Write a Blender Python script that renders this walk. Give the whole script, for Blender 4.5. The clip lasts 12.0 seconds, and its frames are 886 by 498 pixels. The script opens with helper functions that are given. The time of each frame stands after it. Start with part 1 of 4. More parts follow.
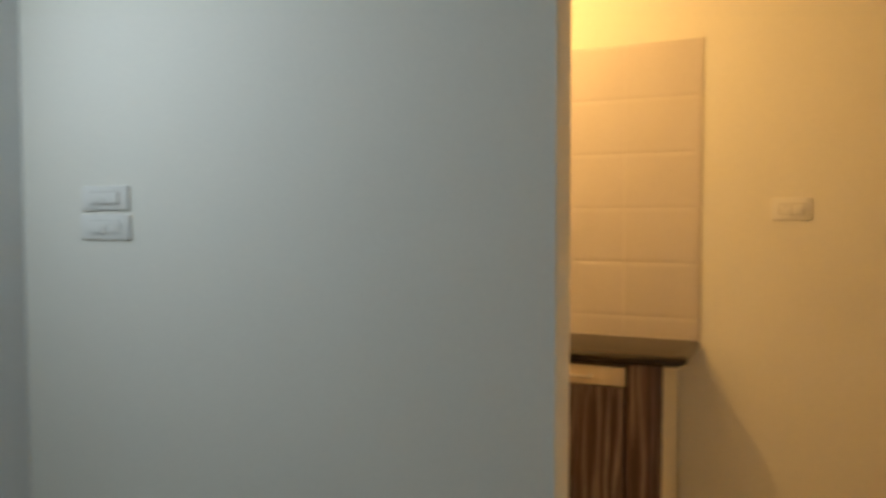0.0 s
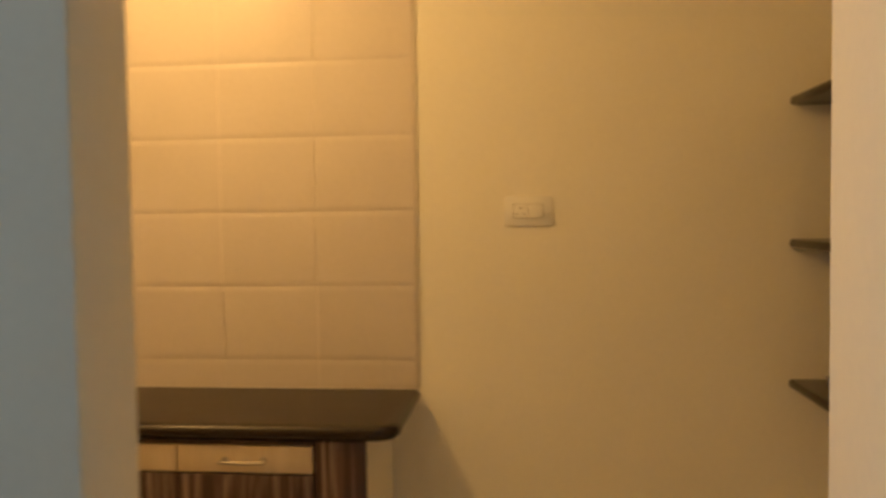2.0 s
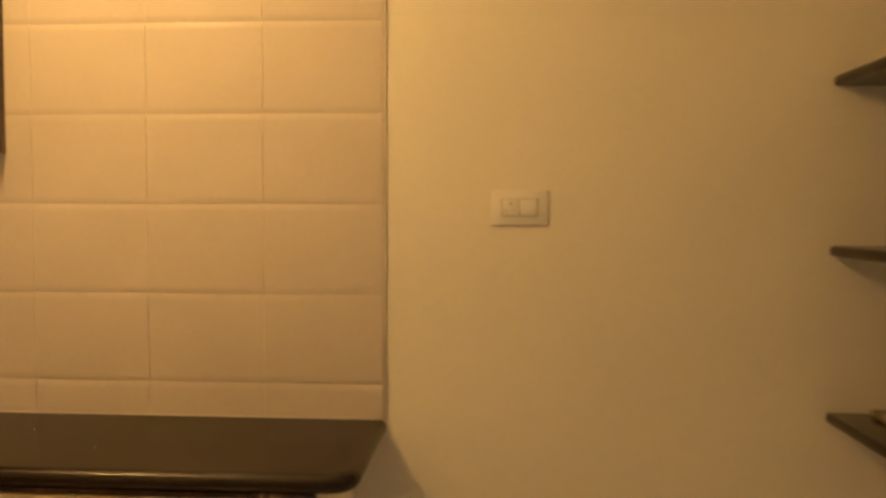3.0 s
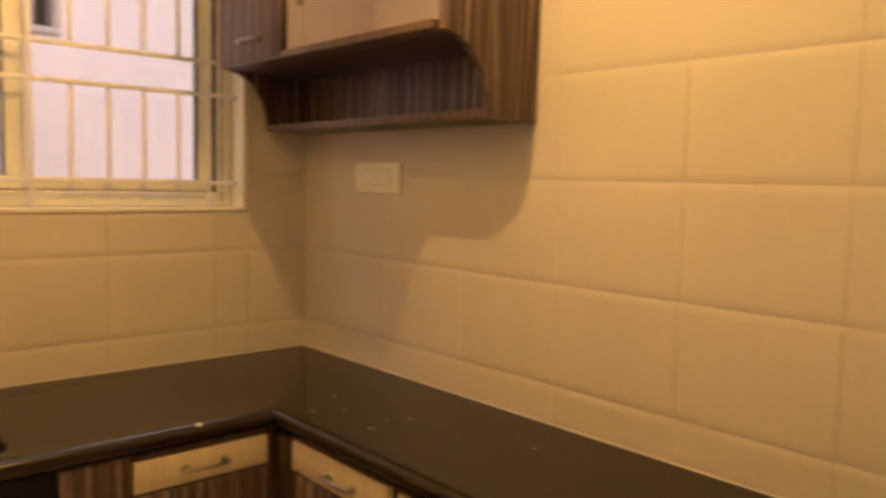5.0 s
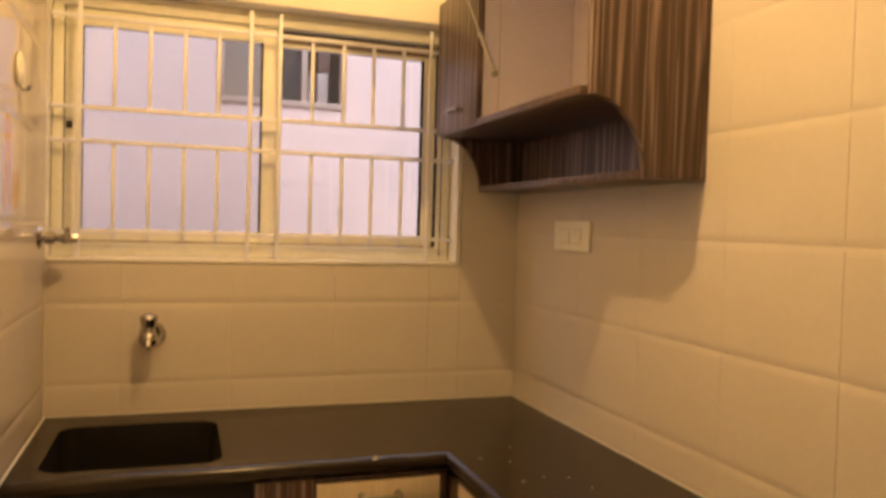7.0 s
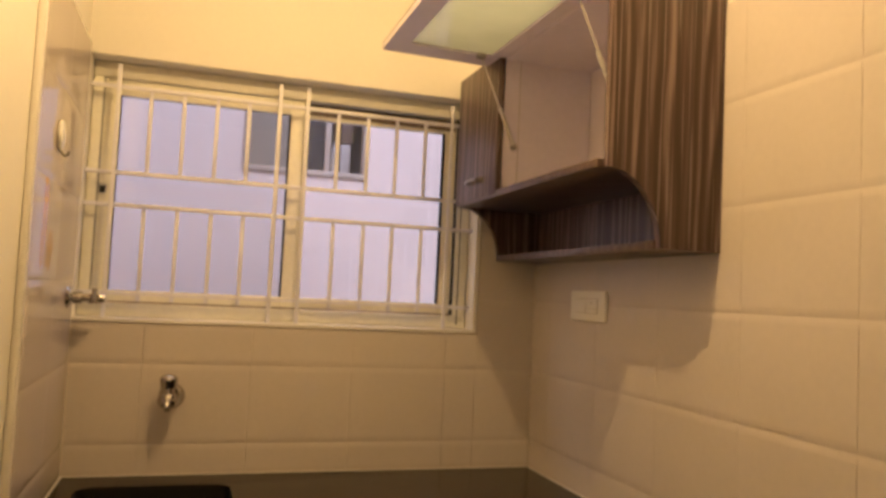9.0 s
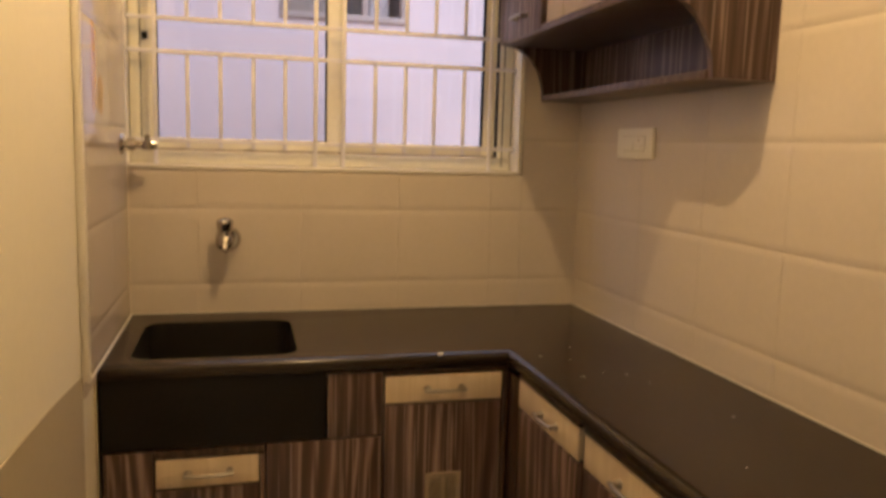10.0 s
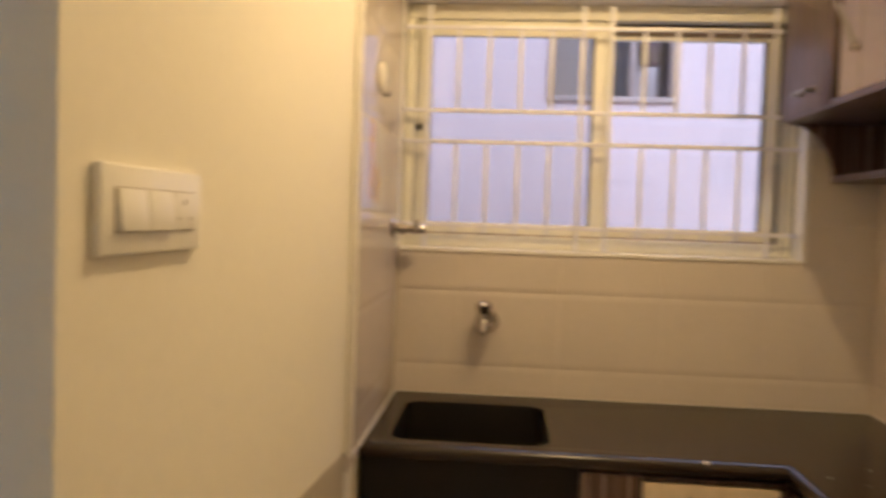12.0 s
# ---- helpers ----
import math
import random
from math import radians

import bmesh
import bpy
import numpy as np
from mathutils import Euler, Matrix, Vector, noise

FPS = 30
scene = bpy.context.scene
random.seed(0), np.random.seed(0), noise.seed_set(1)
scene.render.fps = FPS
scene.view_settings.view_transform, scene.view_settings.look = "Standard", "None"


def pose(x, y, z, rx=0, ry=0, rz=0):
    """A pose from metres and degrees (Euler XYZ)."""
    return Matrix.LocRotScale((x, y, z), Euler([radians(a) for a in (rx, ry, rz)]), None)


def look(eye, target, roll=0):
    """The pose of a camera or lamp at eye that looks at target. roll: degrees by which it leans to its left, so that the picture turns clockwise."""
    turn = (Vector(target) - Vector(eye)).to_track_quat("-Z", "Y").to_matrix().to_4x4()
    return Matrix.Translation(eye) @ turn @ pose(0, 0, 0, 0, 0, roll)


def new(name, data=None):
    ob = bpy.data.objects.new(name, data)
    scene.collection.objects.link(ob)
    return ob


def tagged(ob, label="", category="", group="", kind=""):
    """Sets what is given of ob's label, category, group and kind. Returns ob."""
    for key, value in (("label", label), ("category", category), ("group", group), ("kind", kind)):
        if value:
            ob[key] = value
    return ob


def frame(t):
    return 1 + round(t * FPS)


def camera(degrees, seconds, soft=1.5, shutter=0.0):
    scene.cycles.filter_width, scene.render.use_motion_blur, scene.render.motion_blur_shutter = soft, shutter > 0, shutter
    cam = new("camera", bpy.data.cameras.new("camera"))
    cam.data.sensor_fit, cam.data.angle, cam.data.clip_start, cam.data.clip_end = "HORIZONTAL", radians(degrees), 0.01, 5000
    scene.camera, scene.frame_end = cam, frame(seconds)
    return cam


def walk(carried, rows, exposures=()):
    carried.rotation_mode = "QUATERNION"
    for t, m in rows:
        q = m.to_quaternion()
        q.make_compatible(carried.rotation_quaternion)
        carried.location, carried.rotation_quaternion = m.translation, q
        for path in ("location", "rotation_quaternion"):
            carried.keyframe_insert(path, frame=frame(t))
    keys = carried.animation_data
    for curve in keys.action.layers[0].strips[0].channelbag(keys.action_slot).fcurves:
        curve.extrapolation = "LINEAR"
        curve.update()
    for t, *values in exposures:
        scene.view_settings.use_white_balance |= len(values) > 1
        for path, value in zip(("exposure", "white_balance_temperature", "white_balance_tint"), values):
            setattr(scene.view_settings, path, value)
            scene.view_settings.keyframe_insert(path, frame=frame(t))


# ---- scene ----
# Camera and path -----------------------------------------------------------
cam = camera(59.7, 12.0, soft=3.1, shutter=0.5)
PATH = [
    (0.0, pose(-3.236, -2.268, 1.364, 87.54, 0.10, -65.30)),
    (0.5, pose(-2.995, -2.197, 1.357, 88.13, 0.22, -74.28)),
    (1.0, pose(-2.737, -2.215, 1.350, 88.42, 0.80, -77.50)),
    (1.5, pose(-2.529, -2.230, 1.362, 87.95, 0.90, -77.77)),
    (2.0, pose(-2.272, -2.225, 1.374, 87.63, 0.75, -84.17)),
    (2.5, pose(-2.071, -2.208, 1.374, 87.51, 0.32, -87.57)),
    (2.7, pose(-1.997, -2.198, 1.374, 87.45, 0.04, -87.69)),
    (4.3, pose(-1.457, -2.096, 1.368, 85.86, -1.15, -61.60)),
    (4.5, pose(-1.404, -2.080, 1.380, 85.27, -1.50, -56.60)),
    (5.0, pose(-1.295, -2.085, 1.386, 85.03, -1.39, -41.93)),
    (5.5, pose(-1.193, -2.145, 1.381, 84.61, -1.64, -30.66)),
    (6.0, pose(-1.134, -2.204, 1.385, 84.34, -1.33, -22.39)),
    (6.5, pose(-1.076, -2.278, 1.394, 84.67, -1.13, -18.99)),
    (7.0, pose(-1.048, -2.310, 1.412, 88.26, -1.64, -18.89)),
    (7.5, pose(-1.059, -2.339, 1.416, 94.09, -2.36, -20.14)),
    (7.7, pose(-1.061, -2.345, 1.419, 95.88, -2.50, -19.91)),
    (9.3, pose(-1.070, -2.342, 1.394, 91.35, -2.35, -16.94)),
    (9.5, pose(-1.078, -2.345, 1.387, 88.95, -2.06, -16.37)),
    (10.0, pose(-1.080, -2.356, 1.362, 82.64, -1.62, -14.69)),
    (10.5, pose(-1.081, -2.356, 1.361, 79.52, -1.10, -13.56)),
    (11.0, pose(-1.077, -2.335, 1.390, 81.49, -0.99, -11.97)),
    (11.2, pose(-1.075, -2.327, 1.402, 84.00, -1.30, -10.10)),
    (11.5, pose(-1.073, -2.316, 1.414, 85.73, -1.78, -6.08)),
    (11.7, pose(-1.071, -2.310, 1.408, 86.75, -1.84, -3.15)),
    (12.0, pose(-1.067, -2.302, 1.387, 87.67, -1.86, 4.62)),
]
EXPOSURES = [
    (0.0, 0.42, 6450, 10), (1.0, 0.33, 6600, 10), (2.7, 0.24, 6550, 10), (4.5, 0.38, 6450, 10), (5.5, 0.50, 6200, 10),
    (6.5, 0.54, 6030, 10), (7.5, 0.38, 5700, 9), (9.5, 0.20, 5150, 10), (10.0, 0.38, 5080, 10),
    (10.5, 0.69, 4990, 7), (11.0, 0.83, 4890, 7), (11.5, 0.70, 4800, 8), (12.0, 0.48, 4650, 8),
]
walk(cam, PATH, EXPOSURES)

# World and lights ------------------------------------------------------------
world = bpy.data.worlds.new("overcast_sky")
scene.world = world
world.use_nodes = True
wn = world.node_tree
sky = wn.nodes.new("ShaderNodeTexSky")
sky.sky_type, sky.sun_disc = "NISHITA", False
sky.sun_elevation, sky.sun_rotation = radians(48), radians(160)
sky.air_density, sky.dust_density = 1.0, 2.0
wn.nodes["Background"].inputs["Strength"].default_value = 0.15
wn.links.new(sky.outputs[0], wn.nodes["Background"].inputs["Color"])

sun = new("sun", bpy.data.lights.new("sun", "SUN"))
sun.data.energy, sun.data.angle, sun.data.color = 1.05, radians(25), (1.0, 0.95, 0.93)
sun.matrix_world = pose(0, 0, 8, 42, 0, 20)

# the kitchen's warm ceiling bulb
LAMP = Vector((-0.780, -1.080, 2.40))
bulb_light = new("kitchen_bulb_light", bpy.data.lights.new("kitchen_bulb_light", "POINT"))
bulb_light.data.energy, bulb_light.data.shadow_soft_size = 22.0, 0.005
bulb_light.data.color = (1.0, 0.565, 0.18)
bulb_light.location = LAMP

# area lamp added outside: fills the kitchen's shade through the window, for the sky's light
lane_fill = new("lane_fill_light", bpy.data.lights.new("lane_fill_light", "AREA"))
lane_fill.data.shape, lane_fill.data.size, lane_fill.data.size_y = "RECTANGLE", 2.4, 0.7
lane_fill.data.energy, lane_fill.data.color = 15, (1.0, 0.88, 0.95)
lane_fill.matrix_world = look((-0.7, 1.05, 3.1), (-0.5, -0.5, 1.3))

# the cool tube light on the living room's wall
tube_light = new("tube_light", bpy.data.lights.new("tube_light", "AREA"))
tube_light.data.shape, tube_light.data.size, tube_light.data.size_y = "RECTANGLE", 1.1, 0.06
tube_light.data.energy, tube_light.data.color = 12.4, (0.735, 0.875, 1.0)
tube_light.matrix_world = look((-2.55, -0.05, 2.25), (-2.3, -1.0, 1.5))


# Materials -------------------------------------------------------------------
def material(name, base, rough=0.5, metal=0.0, vary=0.06, coarse=1.5, fine=40.0, bump=0.05, spec=0.5, coat=0.0):
    """Painted or plain surface: two scales of colour variation, roughness variation and fine relief."""
    m = bpy.data.materials.new(name)
    m.use_nodes = True
    t = m.node_tree
    b = t.nodes["Principled BSDF"]
    geo = t.nodes.new("ShaderNodeNewGeometry")
    n1, n2 = t.nodes.new("ShaderNodeTexNoise"), t.nodes.new("ShaderNodeTexNoise")
    n1.inputs["Scale"].default_value, n2.inputs["Scale"].default_value = coarse, fine
    n1.inputs["Detail"].default_value, n2.inputs["Detail"].default_value = 3, 2
    for n in (n1, n2):
        t.links.new(geo.outputs["Position"], n.inputs["Vector"])
    add = t.nodes.new("ShaderNodeMath")
    add.operation = "ADD"
    t.links.new(n1.outputs["Fac"], add.inputs[0])
    t.links.new(n2.outputs["Fac"], add.inputs[1])
    ramp = t.nodes.new("ShaderNodeMapRange")
    ramp.inputs["From Min"].default_value, ramp.inputs["From Max"].default_value = 0.6, 1.4
    ramp.inputs["To Min"].default_value, ramp.inputs["To Max"].default_value = 1 - vary, 1 + vary
    t.links.new(add.outputs[0], ramp.inputs["Value"])
    mul = t.nodes.new("ShaderNodeVectorMath")
    mul.operation = "SCALE"
    mul.inputs[0].default_value = base
    t.links.new(ramp.outputs[0], mul.inputs["Scale"])
    t.links.new(mul.outputs[0], b.inputs["Base Color"])
    rr = t.nodes.new("ShaderNodeMapRange")
    rr.inputs["To Min"].default_value, rr.inputs["To Max"].default_value = rough * 0.85, min(1, rough * 1.15)
    t.links.new(n1.outputs["Fac"], rr.inputs["Value"])
    t.links.new(rr.outputs[0], b.inputs["Roughness"])
    b.inputs["Metallic"].default_value = metal
    b.inputs["Specular IOR Level"].default_value = spec
    b.inputs["Coat Weight"].default_value = coat
    if bump:
        bp = t.nodes.new("ShaderNodeBump")
        bp.inputs["Strength"].default_value, bp.inputs["Distance"].default_value = bump, 0.004
        t.links.new(n2.outputs["Fac"], bp.inputs["Height"])
        t.links.new(bp.outputs[0], b.inputs["Normal"])
    return m


def streaked(name, dark, mid, light, rough=0.35, rings=26.0, swirl=5.0, fine=210.0, pale=0.72):
    """Laminate with an upright zebra grain: bands that bend into long arches, thin pale lines and fine pores."""
    m = bpy.data.materials.new(name)
    m.use_nodes = True
    t = m.node_tree
    b = t.nodes["Principled BSDF"]

    def math_node(op, x, y, z=0.0):
        n = t.nodes.new("ShaderNodeMath")
        n.operation = op
        for k, v in enumerate((x, y, z)):
            if isinstance(v, (int, float)):
                n.inputs[k].default_value = v
            else:
                t.links.new(v, n.inputs[k])
        return n.outputs[0]

    def noise(u, v, w, su, sv, detail, roughness=0.5):
        c = t.nodes.new("ShaderNodeCombineXYZ")
        t.links.new(math_node("MULTIPLY", u, su), c.inputs["X"])
        t.links.new(math_node("MULTIPLY", v, sv), c.inputs["Z"])
        t.links.new(w, c.inputs["Y"])
        n = t.nodes.new("ShaderNodeTexNoise")
        n.inputs["Scale"].default_value, n.inputs["Detail"].default_value = 1.0, detail
        n.inputs["Roughness"].default_value = roughness
        t.links.new(c.outputs[0], n.inputs["Vector"])
        return n.outputs["Fac"]

    def span(v, a, c, lo=0.0, hi=1.0):
        n = t.nodes.new("ShaderNodeMapRange")
        n.interpolation_type = "SMOOTHSTEP"
        for k, val in zip(("From Min", "From Max", "To Min", "To Max"), (a, c, lo, hi)):
            n.inputs[k].default_value = val
        t.links.new(v, n.inputs["Value"])
        return n.outputs[0]

    def blend(fac, a, c):
        n = t.nodes.new("ShaderNodeMix")
        n.data_type = "RGBA"
        t.links.new(fac, n.inputs["Factor"])
        for k, v in (("A", a), ("B", c)):
            if isinstance(v, tuple):
                n.inputs[k].default_value = (*v, 1)
            else:
                t.links.new(v, n.inputs[k])
        return n.outputs["Result"]

    geo, info, sep = t.nodes.new("ShaderNodeNewGeometry"), t.nodes.new("ShaderNodeObjectInfo"), t.nodes.new("ShaderNodeSeparateXYZ")
    t.links.new(geo.outputs["Position"], sep.inputs[0])
    u, v = math_node("ADD", sep.outputs["X"], sep.outputs["Y"]), sep.outputs["Z"]
    w = math_node("MULTIPLY", info.outputs["Random"], 9.0)
    arch = noise(u, v, w, 5.5, 0.9, 2.0)
    wander = noise(u, v, w, 30.0, 2.2, 2.0)
    ring = math_node("MULTIPLY_ADD", arch, swirl, math_node("MULTIPLY_ADD", u, rings, math_node("MULTIPLY", wander, 0.9)))
    saw = math_node("FRACT", ring, 0.0)
    band = math_node("MULTIPLY", span(saw, 0.08, 0.55), span(saw, 1.0, 0.80))
    broad = noise(u, v, w, 38.0, 0.7, 3.0, 0.6)
    thin = noise(u, v, w, fine, 2.6, 3.0, 0.65)
    streak = span(noise(u, v, w, 105.0, 1.5, 2.0), 0.565, 0.63)
    tone = blend(math_node("MULTIPLY", band, span(broad, 0.30, 0.62)), dark, mid)
    vein = math_node("MULTIPLY", math_node("MULTIPLY", span(saw, 0.42, 0.60), span(saw, 0.86, 0.70)), span(broad, 0.40, 0.60))
    tone = blend(math_node("MULTIPLY", math_node("MAXIMUM", vein, math_node("MULTIPLY", streak, 0.8)), pale), tone, light)
    tone = blend(math_node("MULTIPLY", span(thin, 0.49, 0.38), 0.65), tone, dark)
    t.links.new(tone, b.inputs["Base Color"])
    b.inputs["Roughness"].default_value = rough
    bp = t.nodes.new("ShaderNodeBump")
    bp.inputs["Strength"].default_value, bp.inputs["Distance"].default_value = 0.10, 0.001
    t.links.new(thin, bp.inputs["Height"])
    t.links.new(bp.outputs[0], b.inputs["Normal"])
    return m


def tile_material(name, base, rough):
    """Glazed tile: cloudy glaze, small change of tone from tile to tile."""
    m = material(name, base, rough, 0, 0.03, 5.0, 60.0, 0.01, spec=0.5 if rough < 0.1 else 0.3)
    t = m.node_tree
    b = t.nodes["Principled BSDF"]
    info = t.nodes.new("ShaderNodeObjectInfo")
    mr = t.nodes.new("ShaderNodeMapRange")
    mr.inputs["To Min"].default_value, mr.inputs["To Max"].default_value = 0.988, 1.012
    t.links.new(info.outputs["Random"], mr.inputs["Value"])
    src = b.inputs["Base Color"].links[0].from_socket
    sc = t.nodes.new("ShaderNodeVectorMath")
    sc.operation = "SCALE"
    t.links.new(src, sc.inputs[0])
    t.links.new(mr.outputs[0], sc.inputs["Scale"])
    t.links.new(sc.outputs[0], b.inputs["Base Color"])
    return m


def granite_material():
    m = material("black_granite", (0.022, 0.0145, 0.0095), 0.19, 0, 0.3, 6.0, 90.0, 0.0, spec=0.36)
    t = m.node_tree
    b = t.nodes["Principled BSDF"]
    geo = t.nodes.new("ShaderNodeNewGeometry")
    v = t.nodes.new("ShaderNodeTexVoronoi")
    v.inputs["Scale"].default_value = 260
    t.links.new(geo.outputs["Position"], v.inputs["Vector"])
    r = t.nodes.new("ShaderNodeMapRange")
    r.inputs["From Min"].default_value, r.inputs["From Max"].default_value = 0.16, 0.05
    t.links.new(v.outputs["Distance"], r.inputs["Value"])
    mix = t.nodes.new("ShaderNodeMix")
    mix.data_type = "RGBA"
    t.links.new(r.outputs[0], mix.inputs["Factor"])
    t.links.new(b.inputs["Base Color"].links[0].from_socket, mix.inputs["A"])
    mix.inputs["B"].default_value = (0.06, 0.056, 0.05, 1)
    t.links.new(mix.outputs["Result"], b.inputs["Base Color"])
    return m


def glass_material(name, tint, gloss=0.08):
    m = bpy.data.materials.new(name)
    m.use_nodes = True
    t = m.node_tree
    t.nodes.remove(t.nodes["Principled BSDF"])
    tr, gl = t.nodes.new("ShaderNodeBsdfTransparent"), t.nodes.new("ShaderNodeBsdfGlossy")
    tr.inputs["Color"].default_value = (*tint, 1)
    gl.inputs["Roughness"].default_value = 0.03
    mix = t.nodes.new("ShaderNodeMixShader")
    mix.inputs["Fac"].default_value = gloss
    t.links.new(tr.outputs[0], mix.inputs[1])
    t.links.new(gl.outputs[0], mix.inputs[2])
    t.links.new(mix.outputs[0], t.nodes["Material Output"].inputs["Surface"])
    return m


def frosted_material():
    """Pale green frosted glass that lets light through softly."""
    m = bpy.data.materials.new("frosted_flap_glass")
    m.use_nodes = True
    t = m.node_tree
    t.nodes.remove(t.nodes["Principled BSDF"])
    tl, gl = t.nodes.new("ShaderNodeBsdfTranslucent"), t.nodes.new("ShaderNodeBsdfGlossy")
    geo, no, ramp = t.nodes.new("ShaderNodeNewGeometry"), t.nodes.new("ShaderNodeTexNoise"), t.nodes.new("ShaderNodeValToRGB")
    no.inputs["Scale"].default_value, no.inputs["Detail"].default_value = 9, 4
    t.links.new(geo.outputs["Position"], no.inputs["Vector"])
    ramp.color_ramp.elements[0].color, ramp.color_ramp.elements[1].color = (0.52, 0.58, 0.60, 1), (0.68, 0.73, 0.75, 1)
    t.links.new(no.outputs["Fac"], ramp.inputs["Fac"])
    t.links.new(ramp.outputs["Color"], tl.inputs["Color"])
    gl.inputs["Roughness"].default_value = 0.06
    mix = t.nodes.new("ShaderNodeMixShader")
    mix.inputs["Fac"].default_value = 0.18
    t.links.new(tl.outputs[0], mix.inputs[1])
    t.links.new(gl.outputs[0], mix.inputs[2])
    t.links.new(mix.outputs[0], t.nodes["Material Output"].inputs["Surface"])
    return m


def decor_material():
    """Glazed tile with a printed amber flame motif."""
    m = material("decor_tile", (0.66, 0.60, 0.56), 0.035, 0, 0.05, 5.0, 60.0, 0.02)
    t = m.node_tree
    b = t.nodes["Principled BSDF"]
    geo = t.nodes.new("ShaderNodeNewGeometry")
    no = t.nodes.new("ShaderNodeTexNoise")
    no.inputs["Scale"].default_value = 18
    t.links.new(geo.outputs["Position"], no.inputs["Vector"])
    src = b.inputs["Base Color"].links[0].from_socket
    flame = ((-0.484, 1.550, 0.024, 0.088, (0.62, 0.30, 0.01, 1), 1.0), (-0.498, 1.475, 0.022, 0.050, (0.62, 0.34, 0.04, 1), 0.9),
             (-0.410, 1.468, 0.034, 0.040, (0.60, 0.36, 0.09, 1), 0.75), (-0.455, 1.452, 0.050, 0.022, (0.60, 0.38, 0.10, 1), 0.6))
    for cy, cz, ry, rz, tone, most in flame:
        mp = t.nodes.new("ShaderNodeMapping")
        mp.inputs["Location"].default_value = (0, -cy / ry, -cz / rz)
        mp.inputs["Scale"].default_value = (0, 1 / ry, 1 / rz)
        t.links.new(geo.outputs["Position"], mp.inputs["Vector"])
        ln = t.nodes.new("ShaderNodeVectorMath")
        ln.operation = "LENGTH"
        t.links.new(mp.outputs[0], ln.inputs[0])
        ad = t.nodes.new("ShaderNodeMath")
        ad.operation = "MULTIPLY_ADD"
        ad.inputs[1].default_value = 1.3
        t.links.new(no.outputs["Fac"], ad.inputs[0])
        t.links.new(ln.outputs["Value"], ad.inputs[2])
        rg = t.nodes.new("ShaderNodeMapRange")
        rg.inputs["From Min"].default_value, rg.inputs["From Max"].default_value = 1.95, 1.60
        rg.inputs["To Max"].default_value = most
        t.links.new(ad.outputs[0], rg.inputs["Value"])
        mix = t.nodes.new("ShaderNodeMix")
        mix.data_type = "RGBA"
        t.links.new(rg.outputs[0], mix.inputs["Factor"])
        t.links.new(src, mix.inputs["A"])
        mix.inputs["B"].default_value = tone
        src = mix.outputs["Result"]
    t.links.new(src, b.inputs["Base Color"])
    return m


def newsprint_material():
    m = material("newsprint", (0.55, 0.52, 0.47), 0.7, 0, 0.1, 6, 60, 0.05)
    t = m.node_tree
    b = t.nodes["Principled BSDF"]
    geo = t.nodes.new("ShaderNodeNewGeometry")
    v = t.nodes.new("ShaderNodeTexVoronoi")
    v.distance, v.inputs["Scale"].default_value = "CHEBYCHEV", 13
    t.links.new(geo.outputs["Position"], v.inputs["Vector"])
    ramp = t.nodes.new("ShaderNodeValToRGB")
    ramp.color_ramp.interpolation = "CONSTANT"
    e = ramp.color_ramp.elements
    e[0].color = (0.46, 0.39, 0.31, 1)
    e[1].position, e[1].color = 0.50, (0.24, 0.20, 0.11, 1)
    e.new(0.75).color = (0.30, 0.17, 0.12, 1)
    e.new(0.82).color = (0.22, 0.20, 0.14, 1)
    e.new(0.9).color = (0.55, 0.49, 0.42, 1)
    sp = t.nodes.new("ShaderNodeSeparateColor")
    t.links.new(v.outputs["Color"], sp.inputs[0])
    t.links.new(sp.outputs[0], ramp.inputs["Fac"])
    t.links.new(ramp.outputs["Color"], b.inputs["Base Color"])
    return m


PAINT = material("cream_wall_paint", (0.87, 0.835, 0.73), 0.75, 0, 0.022, 1.1, 70.0, 0.035)
LOWERBEIGE = material("lower_wall_beige", (0.47, 0.42, 0.315), 0.6, 0, 0.04, 1.2, 70.0, 0.06)
MODGAP = material("plate_seam", (0.46, 0.42, 0.35), 0.6, 0, 0.05, 6, 60, 0.0)
WHITE = material("white_ceiling_paint", (0.90, 0.89, 0.85), 0.85, 0, 0.03, 1.0, 70.0, 0.06)
GREYWALL = material("pale_grey_wall_paint", (0.74, 0.76, 0.76), 0.75, 0, 0.035, 1.1, 70.0, 0.08)
TILE = tile_material("cream_glazed_tile", (0.665, 0.605, 0.550), 0.36)
TILE_SHINY = tile_material("glossy_cream_tile", (0.58, 0.51, 0.44), 0.035)
DECOR = decor_material()
GROUT = material("tile_grout", (0.66, 0.60, 0.53), 0.85, 0, 0.1, 6, 90, 0.15)
GRANITE = granite_material()
GRANITE_MATT = material("honed_black_granite", (0.010, 0.009, 0.008), 0.42, 0, 0.3, 6.0, 120.0, 0.02, spec=0.22)
WOOD = streaked("zebra_laminate", (0.056, 0.032, 0.026), (0.156, 0.095, 0.081), (0.335, 0.258, 0.230))
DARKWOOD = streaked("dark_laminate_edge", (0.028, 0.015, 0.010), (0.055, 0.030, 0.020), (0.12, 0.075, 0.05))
EDGEBAND = streaked("taupe_edge_band", (0.085, 0.055, 0.048), (0.13, 0.088, 0.075), (0.19, 0.135, 0.115), pale=0.4)
MAPLE = streaked("cream_laminate", (0.64, 0.53, 0.37), (0.69, 0.58, 0.42), (0.74, 0.64, 0.48), 0.35, 9.0, 3.0, 90.0, 0.5)
INNER = material("pale_inner_laminate", (0.84, 0.77, 0.87), 0.34, 0, 0.04, 3, 50, 0.02)
